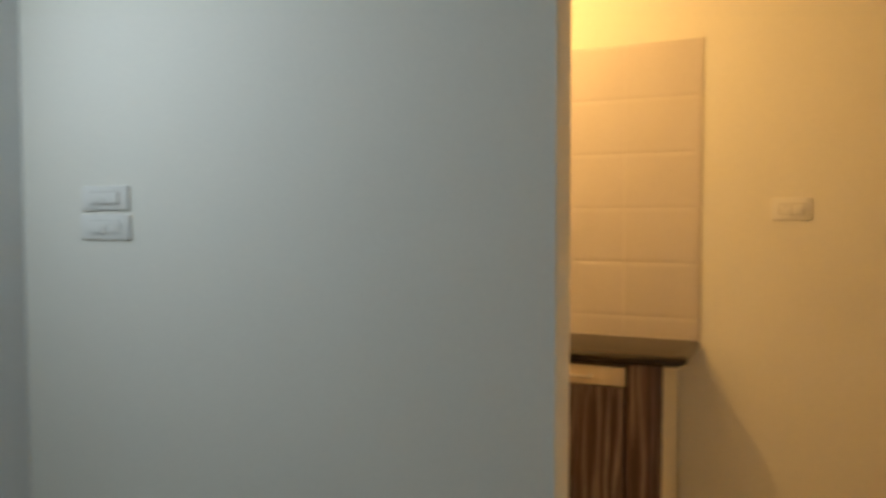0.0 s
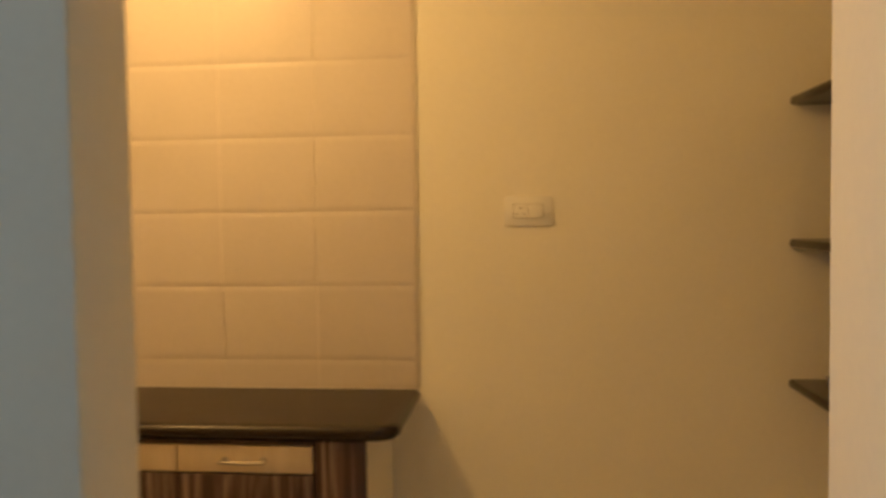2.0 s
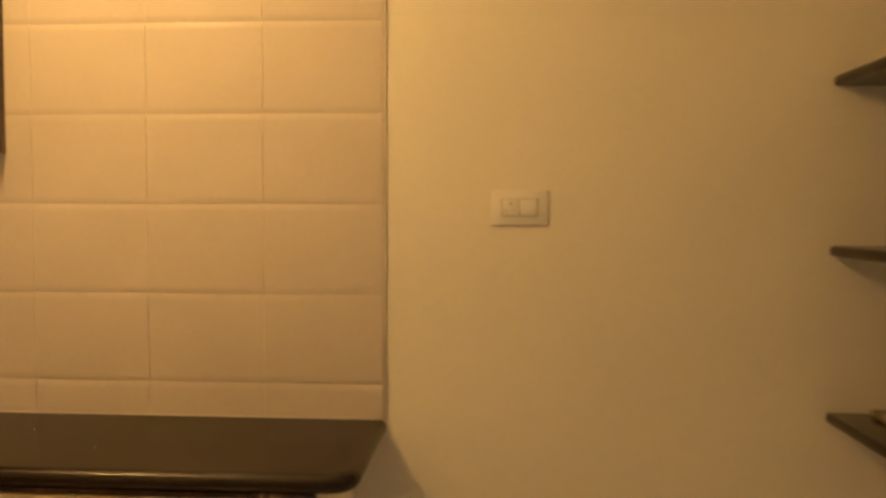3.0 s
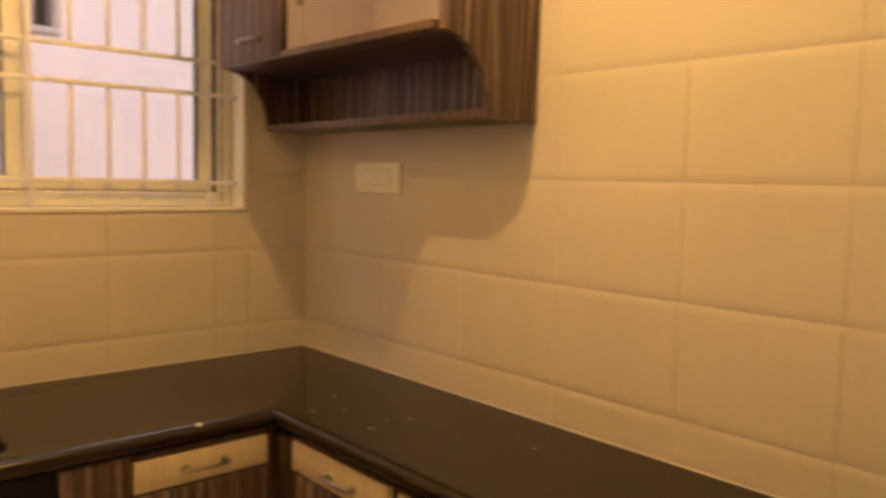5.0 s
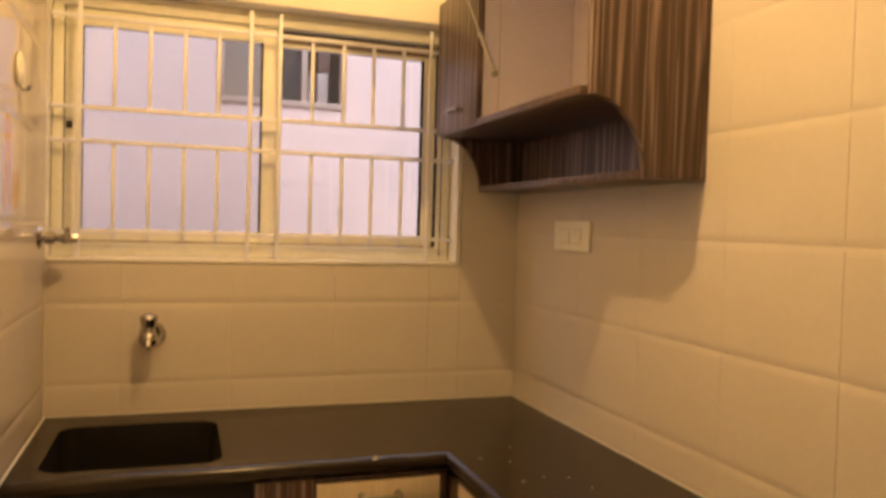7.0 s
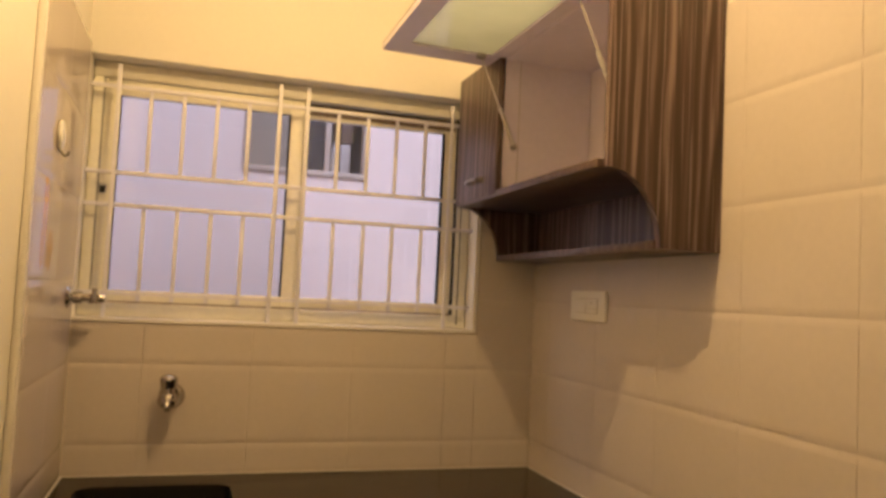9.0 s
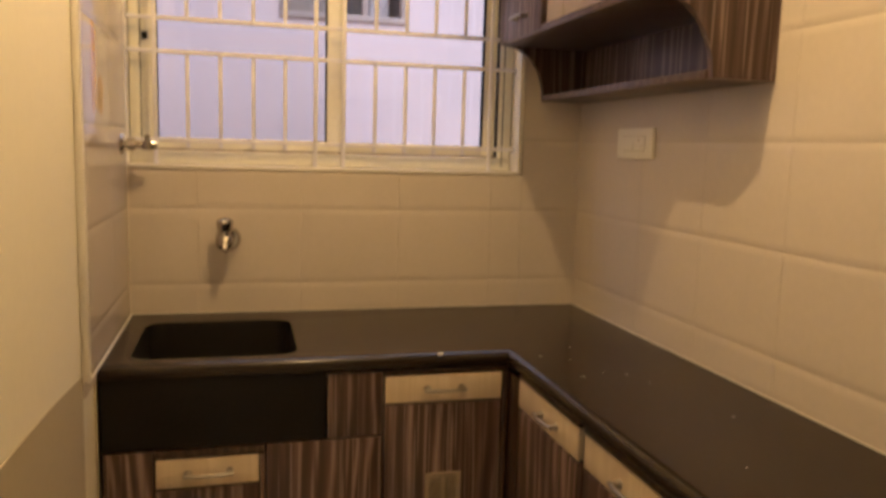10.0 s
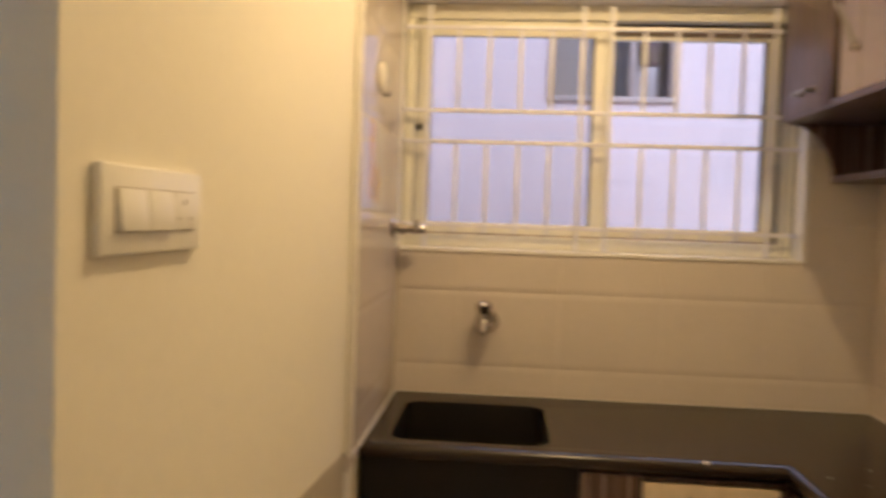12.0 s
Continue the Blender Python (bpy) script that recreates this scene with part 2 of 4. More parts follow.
STEEL = material("satin_steel", (0.41, 0.38, 0.34), 0.36, 1.0, 0.06, 8, 120, 0.02)
ZINC = material("pale_zinc", (0.72, 0.70, 0.66), 0.30, 0.6, 0.05, 8, 120, 0.02)
CHROME = material("chrome", (0.50, 0.47, 0.44), 0.12, 1.0, 0.04, 8, 60, 0.0)
PLASTIC = material("ivory_plastic", (0.88, 0.86, 0.79), 0.32, 0, 0.02, 6, 60, 0.0)
DARK = material("dark_slot", (0.02, 0.018, 0.015), 0.6, 0, 0.05, 6, 60, 0.0)
FRAME = material("yellowed_window_enamel", (0.86, 0.835, 0.70), 0.40, 0, 0.06, 5, 60, 0.04)
GRILLE = material("cream_grille_enamel", (0.85, 0.84, 0.90), 0.40, 0, 0.06, 9, 80, 0.05)
RUBBER = material("black_gasket", (0.02, 0.02, 0.02), 0.7, 0, 0.1, 9, 80, 0.0)
TRIM = material("white_edge_trim", (0.86, 0.83, 0.77), 0.45, 0, 0.04, 6, 60, 0.03)
PANE_BLUE = glass_material("tinted_window_glass", (0.85, 0.855, 0.865), 0.05)
PANE_CLEAR = glass_material("clear_window_glass", (0.95, 0.95, 0.96), 0.05)
FROST = frosted_material()
FLOOR = material("floor_tile", (0.76, 0.71, 0.63), 0.25, 0, 0.1, 3, 40, 0.02)
LILAC = material("lilac_plaster", (0.85, 0.645, 0.565), 0.85, 0, 0.05, 0.8, 30, 0.15)
# a few dark scuffs on the neighbour's plaster
lt = LILAC.node_tree
scuff, spot, where = lt.nodes.new("ShaderNodeTexNoise"), lt.nodes.new("ShaderNodeNewGeometry"), lt.nodes.new("ShaderNodeVectorMath")
scuff.inputs["Scale"].default_value, scuff.inputs["Detail"].default_value = 26, 2
where.operation, where.inputs[1].default_value = "DISTANCE", (-0.26, 1.62, 1.40)
near, amount, both, stain = (lt.nodes.new(k) for k in ("ShaderNodeMapRange", "ShaderNodeMapRange", "ShaderNodeMath", "ShaderNodeMix"))
near.inputs["From Min"].default_value, near.inputs["From Max"].default_value = 0.26, 0.12
amount.inputs["From Min"].default_value, amount.inputs["From Max"].default_value = 0.635, 0.74
amount.inputs["To Max"].default_value = 0.5
both.operation, stain.data_type = "MULTIPLY", "RGBA"
lt.links.new(spot.outputs["Position"], scuff.inputs["Vector"])
lt.links.new(spot.outputs["Position"], where.inputs[0])
lt.links.new(where.outputs["Value"], near.inputs["Value"])
lt.links.new(scuff.outputs["Fac"], amount.inputs["Value"])
lt.links.new(near.outputs[0], both.inputs[0])
lt.links.new(amount.outputs[0], both.inputs[1])
lt.links.new(both.outputs[0], stain.inputs["Factor"])
lt.links.new(lt.nodes["Principled BSDF"].inputs["Base Color"].links[0].from_socket, stain.inputs["A"])
stain.inputs["B"].default_value = (0.22, 0.18, 0.20, 1)
lt.links.new(stain.outputs["Result"], lt.nodes["Principled BSDF"].inputs["Base Color"])
GREYPANE = material("neighbour_grey_pane", (0.34, 0.26, 0.20), 0.25, 0, 0.1, 3, 40, 0.0)
BEIGE = material("neighbour_window_frame", (0.52, 0.385, 0.30), 0.5, 0, 0.06, 4, 40, 0.03)
EARTH = material("lane_concrete", (0.30, 0.28, 0.26), 0.9, 0, 0.15, 1, 20, 0.2)
PAPER = newsprint_material()
BOTTLE = material("clutter_grey", (0.48, 0.40, 0.36), 0.5, 0, 0.2, 9, 40, 0.0)
CARTON = material("brown_carton", (0.16, 0.10, 0.08), 0.8, 0, 0.1, 8, 60, 0.03)
# dark brown for the shade behind the vent slats and in the upper window track
VENTDARK = material("vent_shade", (0.12, 0.09, 0.065), 0.6, 0, 0.05, 9, 60, 0.0)
VENT = material("beige_vent_plastic", (0.34, 0.275, 0.20), 0.5, 0, 0.05, 9, 60, 0.0)
WIRE = material("cream_cable", (0.78, 0.66, 0.46), 0.5, 0, 0.05, 9, 60, 0.0)


# Mesh helpers ----------------------------------------------------------------
def box(bm, x0, x1, y0, y1, z0, z1, bevel=0.0, seg=2):
    """Adds a box to bm, with rounded edges where bevel is given."""
    r = bmesh.ops.create_cube(bm, size=1.0)
    vs = r["verts"]
    for v in vs:
        v.co = Vector(((x0 + x1) / 2 + v.co.x * (x1 - x0), (y0 + y1) / 2 + v.co.y * (y1 - y0), (z0 + z1) / 2 + v.co.z * (z1 - z0)))
    if bevel:
        es = list({e for v in vs for e in v.link_edges})
        bmesh.ops.bevel(bm, geom=es, offset=bevel, segments=seg, affect="EDGES", profile=0.5)
    return bm


def boxed(*args, **kw):
    return box(bmesh.new(), *args, **kw)


def cyl(bm, a, b, r0, r1=None, n=20):
    """Adds a capped cylinder or cone from a to b."""
    a, b = Vector(a), Vector(b)
    m = Matrix.Translation((a + b) / 2) @ (b - a).to_track_quat("Z", "Y").to_matrix().to_4x4()
    bmesh.ops.create_cone(bm, cap_ends=True, segments=n, radius1=r0, radius2=r0 if r1 is None else r1, depth=(b - a).length, matrix=m)
    return bm


def ball(bm, c, r, squash=1.0):
    bmesh.ops.create_uvsphere(bm, u_segments=20, v_segments=12, radius=r, matrix=Matrix.Translation(c) @ Matrix.Diagonal((1, 1, squash, 1)))
    return bm


def tube(bm, pts, r, n=12):
    """Adds a round tube along points."""
    pts = [Vector(p) for p in pts]
    rings = []
    for i, p in enumerate(pts):
        d = (pts[min(i + 1, len(pts) - 1)] - pts[max(i - 1, 0)]).normalized()
        q = d.to_track_quat("Z", "Y")
        rings.append([bm.verts.new(p + q @ Vector((r * math.cos(k * math.tau / n), r * math.sin(k * math.tau / n), 0))) for k in range(n)])
    for a, b in zip(rings, rings[1:]):
        for k in range(n):
            bm.faces.new((a[k], a[(k + 1) % n], b[(k + 1) % n], b[k]))
    bm.faces.new(rings[0][::-1])
    bm.faces.new(rings[-1])
    return bm


def mesh(name, bm, mat, smooth=35):
    bmesh.ops.recalc_face_normals(bm, faces=bm.faces)
    for f in bm.faces:
        f.smooth = smooth > 0
    for e in bm.edges:
        if len(e.link_faces) == 2 and e.calc_face_angle(0) > radians(smooth):
            e.smooth = False
    me = bpy.data.meshes.new(name)
    bm.to_mesh(me)
    bm.free()
    me.materials.append(mat)
    return me


def thing(name, label, category, at=(0, 0, 0), group="", kind=""):
    """An empty at a thing's base, to carry its parts."""
    ob = new(name)
    ob.empty_display_size = 0.05
    ob.location = at
    return tagged(ob, label, category, group, kind)


def part(name, bm, mat, parent, label="", smooth=35):
    """One mesh, given in world metres, as a part of a thing or of a part."""
    origin = parent.location.copy()
    if parent.parent:
        origin += parent.parent.location
    bmesh.ops.translate(bm, verts=bm.verts, vec=-origin)
    ob = new(name, mesh(name, bm, mat, smooth))
    ob.parent = parent
    return tagged(ob, label)


def solid(name, bm, mat, label, category, kind="", group=""):
    return tagged(new(name, mesh(name, bm, mat)), label, category, group, kind)


# The large structure ---------------------------------------------------------
W = 1.387          # kitchen's width
CEIL = 2.62
ZC = 0.86          # top of the worktop
SOUTH = -3.55      # kitchen's far end behind the camera
OUT = 0.20         # outer face of the window wall
WX0, WX1, WZ0, WZ1 = -W, -0.213, 1.297, 2.040   # window opening
JN, JS = -1.763, -2.558                         # kitchen doorway
LIV = -1.516       # living room's face of the dividing wall

bm = boxed(0.006, 0.16, SOUTH - 0.12, OUT, -0.1, CEIL)
wall_east = solid("wall_east", bm, PAINT, "cream painted kitchen wall with a tiled stretch", "wall", "structure")

bm = boxed(-W - 0.006, WX1, 0.006, OUT, -0.1, WZ0 - 0.006)
box(bm, -W - 0.006, WX1, 0.0005, OUT, WZ1, CEIL)
box(bm, -W - 0.006, -W - 0.0005, 0.0005, OUT, WZ0 - 0.006, WZ1)
box(bm, WX1 + 0.001, 0.006, 0.006, OUT, -0.1, CEIL)
wall_north = solid("wall_north", bm, PAINT, "cream window wall tiled below the sill", "wall", "structure")

bm = boxed(LIV, -W - 0.006, JN, OUT, -0.1, CEIL, bevel=0.003)
box(bm, -1.98, -W - 0.006, SOUTH, JS, -0.1, CEIL, bevel=0.003)
box(bm, LIV, -W - 0.006, JS, JN, 2.12, CEIL)
wall_west = solid("wall_west", bm, PAINT, "cream dividing wall with an open doorway", "wall", "structure")

solid("wall_south", boxed(-W - 0.006, 0.006, SOUTH - 0.12, SOUTH, -0.1, CEIL), PAINT, "cream painted wall at the shelf end", "wall", "structure")
solid("floor", box(boxed(-5.2, -W - 0.006, -5.2, 0.03, -0.1, 0.0), -W - 0.006, 0.006, SOUTH - 0.12, 0.03, -0.1, 0.0), FLOOR, "beige tiled floor", "floor", "structure")
solid("ceiling", box(boxed(-5.32, -W - 0.006, -5.32, OUT, CEIL, CEIL + 0.12), -W - 0.006, 0.16, SOUTH - 0.12, OUT, CEIL, CEIL + 0.12), WHITE, "white painted ceiling", "ceiling", "structure")
solid("wall_living_north", boxed(-5.2, LIV, 0.030, OUT, -0.1, CEIL), GREYWALL, "pale painted living room wall", "wall", "structure")
solid("wall_living_west", boxed(-5.32, -5.2, -5.2, OUT, -0.1, CEIL), GREYWALL, "pale painted living room wall", "wall", "structure")
solid("wall_living_south", boxed(-5.2, LIV, -5.32, -5.2, -0.1, CEIL), GREYWALL, "pale painted living room wall", "wall", "structure")
solid("wall_living_east", boxed(LIV, LIV + 0.1, -5.2, SOUTH - 0.12, -0.1, CEIL), GREYWALL, "pale painted living room wall", "wall", "structure")

# window sill, reveals and white edging
sill = solid("window_sill", boxed(WX0, WX1 - 0.002, -0.004, OUT, WZ0 - 0.011, WZ0, bevel=0.001), TRIM, "white window sill above the sink tiles", "sill", "structure")
solid("window_edge_trim", boxed(WX1 - 0.001, WX1 + 0.014, -0.005, 0.004, WZ0 - 0.008, WZ1, bevel=0.002), TRIM, "white edge trim beside the window", "trim", "structure")
solid("tile_edge_trim", boxed(-W - 0.005, -W + 0.010, -0.695, -0.675, ZC + 0.008, CEIL, bevel=0.003), TRIM, "cream corner strip where the tiles end", "trim", "structure")

bm = bmesh.new()
# darker band on the lower wall: its upper edge climbs a little towards the doorway
band_top = [(JN + 0.004, 0.938), (-1.37, 0.926), (-1.18, 0.918), (-1.03, 0.910), (-0.88, 0.899), (-0.70, 0.881)]
rings = [[bm.verts.new((x, y, z)) for x, z in ((-W - 0.0058, 0.0), (-W - 0.0035, 0.0), (-W - 0.0035, top), (-W - 0.0058, top))] for y, top in band_top]
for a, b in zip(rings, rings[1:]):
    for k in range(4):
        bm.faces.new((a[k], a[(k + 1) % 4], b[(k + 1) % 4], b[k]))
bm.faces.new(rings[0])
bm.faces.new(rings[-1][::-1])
solid("dado", bm, LOWERBEIGE, "darker beige band on the lower wall", "dado", "structure")

solid("plaster_edge", boxed(-W - 0.0055, -W - 0.0025, -0.570, -0.552, 0.0, ZC - 0.020, bevel=0.001), LOWERBEIGE, "pale plaster strip beside the sink front", "trim", "structure")

bm = boxed(-W - 0.001, -W + 0.0025, -0.0035, 0.001, ZC + 0.004, WZ0 - 0.011)
box(bm, -0.0025, 0.001, -0.0025, 0.001, ZC + 0.004, 2.068)
solid("corner_grout", bm, GROUT, "pale grout line in the tiled corners", "grout", "structure")

# The window ------------------------------------------------------------------
GX = (-1.310, -0.815, -0.765, -0.302)     # glass edges
GZ0, GZ1 = 1.375, 1.946
window = thing("window_1", "yellowed cream sliding window with two panes", "window", (-0.8, 0.1, WZ0), kind="structure")
bm = boxed(WX0 + 0.002, WX1 - 0.003, 0.072, 0.150, WZ0 + 0.001, 1.338, bevel=0.003)
box(bm, WX0 + 0.002, WX1 - 0.003, 0.072, 0.150, 1.994, WZ1 - 0.002, bevel=0.003)
box(bm, WX0 + 0.002, WX0 + 0.030, 0.072, 0.150, 1.338, 1.994, bevel=0.003)
box(bm, WX1 - 0.046, WX1 - 0.003, 0.072, 0.150, 1.338, 1.994, bevel=0.003)
part("window_frame", bm, FRAME, window)
for i, (a, b, ya) in enumerate(((GX[0], GX[1], 0.086), (GX[2], GX[3], 0.116))):
    e0 = WX0 + 0.0325 if i == 0 else GX[2] - 0.048
    e1 = GX[1] + 0.050 if i == 0 else WX1 - 0.038
    bm = boxed(e0, a, ya, ya + 0.024, 1.343, 1.994, bevel=0.002)
    box(bm, b, e1, ya, ya + 0.024, 1.343, 1.994, bevel=0.002)
    box(bm, a, b, ya, ya + 0.024, 1.343, GZ0, bevel=0.002)
    box(bm, a, b, ya, ya + 0.024, GZ1, 1.994, bevel=0.002)
    sash = part("sash", bm, FRAME, window)
    part("pane", boxed(a, b, ya + 0.010, ya + 0.014, GZ0, GZ1), PANE_BLUE if i == 0 else PANE_CLEAR, sash, "bluish pane" if i == 0 else "clear pane").visible_shadow = False
    bm = boxed(b - (0.006 if i == 0 else 0.004), b + (0 if i == 0 else 0.004), ya - 0.001 if i else ya + 0.002, ya + 0.008, GZ0, GZ1)
    box(bm, a, a + 0.003, ya + 0.002, ya + 0.008, GZ0, GZ1)
    part("gasket", bm, RUBBER, sash, "black rubber gasket")
bm = boxed(WX0 + 0.0302, WX0 + 0.0322, 0.0875, 0.100, 1.34, 2.0)
box(bm, WX1 - 0.0500, WX1 - 0.0462, 0.0760, 0.1000, 1.34, 1.993)
box(bm, WX1 - 0.0330, WX1 - 0.0302, 0.0705, 0.0725, 1.31, 1.993)
# dark strip puts the recessed track's shade over the right sash's top rail
part("upper_track_shade", boxed(GX[1] + 0.052, WX1 - 0.051, 0.1125, 0.1155, 1.957, 1.9935), VENTDARK, window, "dark strip for the shade in the empty upper track")
# brown strip gives the gap below the sashes its soft shade line
part("lower_track_shade", boxed(WX0 + 0.036, WX1 - 0.048, 0.0865, 0.136, 1.3382, 1.3428), VENT, window, "brown strip for the shaded line under the sashes")
part("track_gap", bm, RUBBER, window, "dark gap in the sliding track")
part("latch", boxed(-1.350, -1.334, 0.078, 0.0855, 1.655, 1.675, bevel=0.002), DARK, window, "small black latch")

# iron grille in the opening
grille = thing("window_grille", "cream enamelled iron window grille", "grille", (-0.8, 0.03, WZ0))
GY = 0.030
for z in (1.366, 1.617, 1.710, 1.958):
    part("rail", boxed(WX0 + 0.001, WX1 - 0.004, GY - 0.004, GY + 0.004, z - 0.006, z + 0.006, bevel=0.0015), GRILLE, grille)
for x in (-1.311, -0.856, -0.772, -0.305):
    part("post", boxed(x - 0.006, x + 0.006, GY - 0.011, GY - 0.0045, WZ0, 2.022, bevel=0.0015), GRILLE, grille)
for x in (-1.223, -1.131, -1.037, -0.945, -0.673, -0.578, -0.485, -0.389):
    for z0, z1 in ((1.345, 1.617), (1.710, 1.958)):
        part("bar", boxed(x - 0.0055, x + 0.0055, GY + 0.0045, GY + 0.0125, z0, z1, bevel=0.0015), GRILLE, grille)

# Outside ---------------------------------------------------------------------
solid("ground", boxed(-150, 150, OUT, 300, -0.3, -0.12), EARTH, "grey concrete lane between the houses", "ground", "structure")
NY = 1.62
nx0, nx1, nz0, nz1 = -0.885, -0.248, 1.985, 2.60
house = thing("neighbour_house", "lilac plastered house wall across the lane", "house", (0, NY, -0.12))
bm = boxed(-7, nx0, NY, NY + 0.2, -0.12, 3.6)
box(bm, nx1, 6, NY, NY + 0.2, -0.12, 3.6)
box(bm, nx0, nx1, NY, NY + 0.2, -0.12, nz0)
box(bm, nx0, nx1, NY, NY + 0.2, nz1, 3.6)
part("wall", bm, LILAC, house)
part("room_back", boxed(-1.4, 0.4, NY + 0.9, NY + 0.95, 1.2, 3.2), GREYPANE, house, "dim room behind the window")
part("roof", boxed(-7, 6, NY - 0.05, NY + 3.0, 3.6, 3.75), EARTH, house)
nw = part("window", box(box(box(box(bmesh.new(), nx0, nx1, NY - 0.012, NY + 0.05, nz0, nz0 + 0.03, bevel=0.003), nx0, nx0 + 0.035, NY - 0.012, NY + 0.05, nz0 + 0.03, nz1, bevel=0.003), nx1 - 0.03, nx1, NY - 0.012, NY + 0.05, nz0 + 0.03, nz1, bevel=0.003), -0.475, -0.445, NY + 0.005, NY + 0.05, nz0 + 0.03, nz1, bevel=0.003), BEIGE, house, "beige framed sliding window")
part("pane", boxed(nx0 + 0.035, -0.60, NY + 0.022, NY + 0.03, nz0 + 0.03, nz1), GREYPANE, nw, "grey frosted pane")
part("pane", boxed(-0.60, -0.475, NY + 0.034, NY + 0.04, nz0 + 0.03, nz1), PANE_BLUE, nw, "dark pane")
# things kept behind the neighbour's open pane
part("shelf", boxed(nx0 + 0.04, nx1 - 0.032, NY + 0.055, NY + 0.20, nz0 - 0.02, nz0, bevel=0.002), BEIGE, house, "ledge inside the window")
bm = cyl(bmesh.new(), (-0.415, NY + 0.10, nz0), (-0.415, NY + 0.10, nz0 + 0.15), 0.020, n=14)
cyl(bm, (-0.415, NY + 0.10, nz0 + 0.15), (-0.415, NY + 0.10, nz0 + 0.18), 0.020, 0.008, n=14)
cyl(bm, (-0.415, NY + 0.10, nz0 + 0.18), (-0.415, NY + 0.10, nz0 + 0.205), 0.009, n=14)
solid("bottle", bm, BOTTLE, "pale bottle standing inside the neighbour's window", "bottle")
bm = boxed(-0.385, -0.325, NY + 0.085, NY + 0.155, nz0, nz0 + 0.20, bevel=0.014, seg=3)
for v in bm.verts:
    v.co.x += 0.004 * math.sin(v.co.z * 60) + (0.006 if v.co.z > nz0 + 0.1 else 0)
    v.co.y += 0.004 * math.cos(v.co.z * 45 + v.co.x * 80)
solid("paper_bag", bm, BOTTLE, "crumpled pale bag behind the neighbour's pane", "bag")
solid("carton", boxed(-0.380, -0.318, NY + 0.085, NY + 0.155, nz0 + 0.201, nz0 + 0.33, bevel=0.002), CARTON, "brown carton stacked on the pale bag", "carton")


# Worktop with its sink -------------------------------------------------------
TH, R = 0.040, 0.020
YF, XF, YE = -0.556, -0.425, -1.918    # outermost edges of the nosing


def arc(cx, cy, r, a0, a1, n):
    return [(cx + r * math.cos(radians(a0 + (a1 - a0) * i / n)), cy + r * math.sin(radians(a0 + (a1 - a0) * i / n))) for i in range(n + 1)]


def worktop_mesh():
    bm = bmesh.new()
    xi, yi, ye, rc = XF + R, YF + R, YE + R, 0.042
    front = [(-W, yi), (xi, yi)] + arc(xi + rc, ye + rc, rc, 180, 270, 6) + [(-0.0005, ye)]
    outline = front + [(-0.0005, -0.0005), (-W, -0.0005)]
    s = (-1.330, -0.940, -0.492, -0.103, 0.050)
    hole = arc(s[1] - s[4], s[3] - s[4], s[4], 0, 90, 6) + arc(s[0] + s[4], s[3] - s[4], s[4], 90, 180, 6) + arc(s[0] + s[4], s[2] + s[4], s[4], 180, 270, 6) + arc(s[1] - s[4], s[2] + s[4], s[4], 270, 360, 6)

    def loop(pts, z):
        vs = [bm.verts.new((x, y, z)) for x, y in pts]
        return vs, [bm.edges.new((vs[i], vs[(i + 1) % len(vs)])) for i in range(len(vs))]

    for z in (ZC, ZC - TH):
        ov, oe = loop(outline, z)
        hv, he = loop(hole, z - (0.004 if z == ZC else 0))
        bmesh.ops.triangle_fill(bm, edges=oe + he, use_beauty=True)
        if z == ZC:
            rim = hv
    # bowl, a mesh of its own: walls that narrow slightly, a rounded foot and a floor
    slab = bm
    bm = bmesh.new()
    rim = [bm.verts.new(v.co) for v in rim]
    cx, cy = (s[0] + s[1]) / 2, (s[2] + s[3]) / 2
    prev = rim
    for k, dz in ((0.985, 0.02), (0.96, 0.13), (0.94, 0.155), (0.88, 0.165)):
        ring = [bm.verts.new((cx + (x - cx) * k, cy + (y - cy) * k, ZC - dz)) for x, y in hole]
        for i in range(len(ring)):
            bm.faces.new((prev[i], prev[(i + 1) % len(ring)], ring[(i + 1) % len(ring)], ring[i]))
        prev = ring
    bm.faces.new(prev)
    bowl, bm = bm, slab
    # half-round nosing along the front
    rings = []
    for i, p in enumerate(front):
        p = Vector(p)
        ds = []
        if i > 0:
            ds.append((p - Vector(front[i - 1])).normalized())
        if i < len(front) - 1:
            ds.append((Vector(front[i + 1]) - p).normalized())
        ns = [Vector((d.y, -d.x)) for d in ds]
        n = sum(ns, Vector((0, 0))).normalized()
        n /= max(0.5, n.dot(ns[0]))
        rings.append([bm.verts.new((p.x + n.x * R * math.sin(a), p.y + n.y * R * math.sin(a), ZC - TH / 2 + TH / 2 * math.cos(a))) for a in (math.pi * k / 10 for k in range(11))])
    for a, b in zip(rings, rings[1:]):
        for k in range(10):
            bm.faces.new((a[k], b[k], b[k + 1], a[k + 1]))
    bmesh.ops.remove_doubles(bm, verts=bm.verts, dist=0.0004)
    return bm, bowl


worktop = thing("worktop", "polished black granite worktop with an inset sink bowl", "worktop", (0, 0, ZC - TH))
slab_bm, bowl_bm = worktop_mesh()
part("slab", slab_bm, GRANITE, worktop, smooth=50)
part("sink_bowl", bowl_bm, GRANITE_MATT, worktop, "matt black sink bowl", smooth=50)
bm = boxed(-W + 0.001, -0.878, YF + 0.008, YF + 0.032, 0.656, ZC - TH + 0.008, bevel=0.003)
part("sink_apron", bm, GRANITE_MATT, worktop, "matt black granite sink front")
bm = boxed(-W + 0.003, -W + 0.007, -0.675, -0.005, ZC + 0.0005, ZC + 0.005)
box(bm, -W + 0.008, -0.006, -0.0045, -0.001, ZC + 0.0005, ZC + 0.0024)
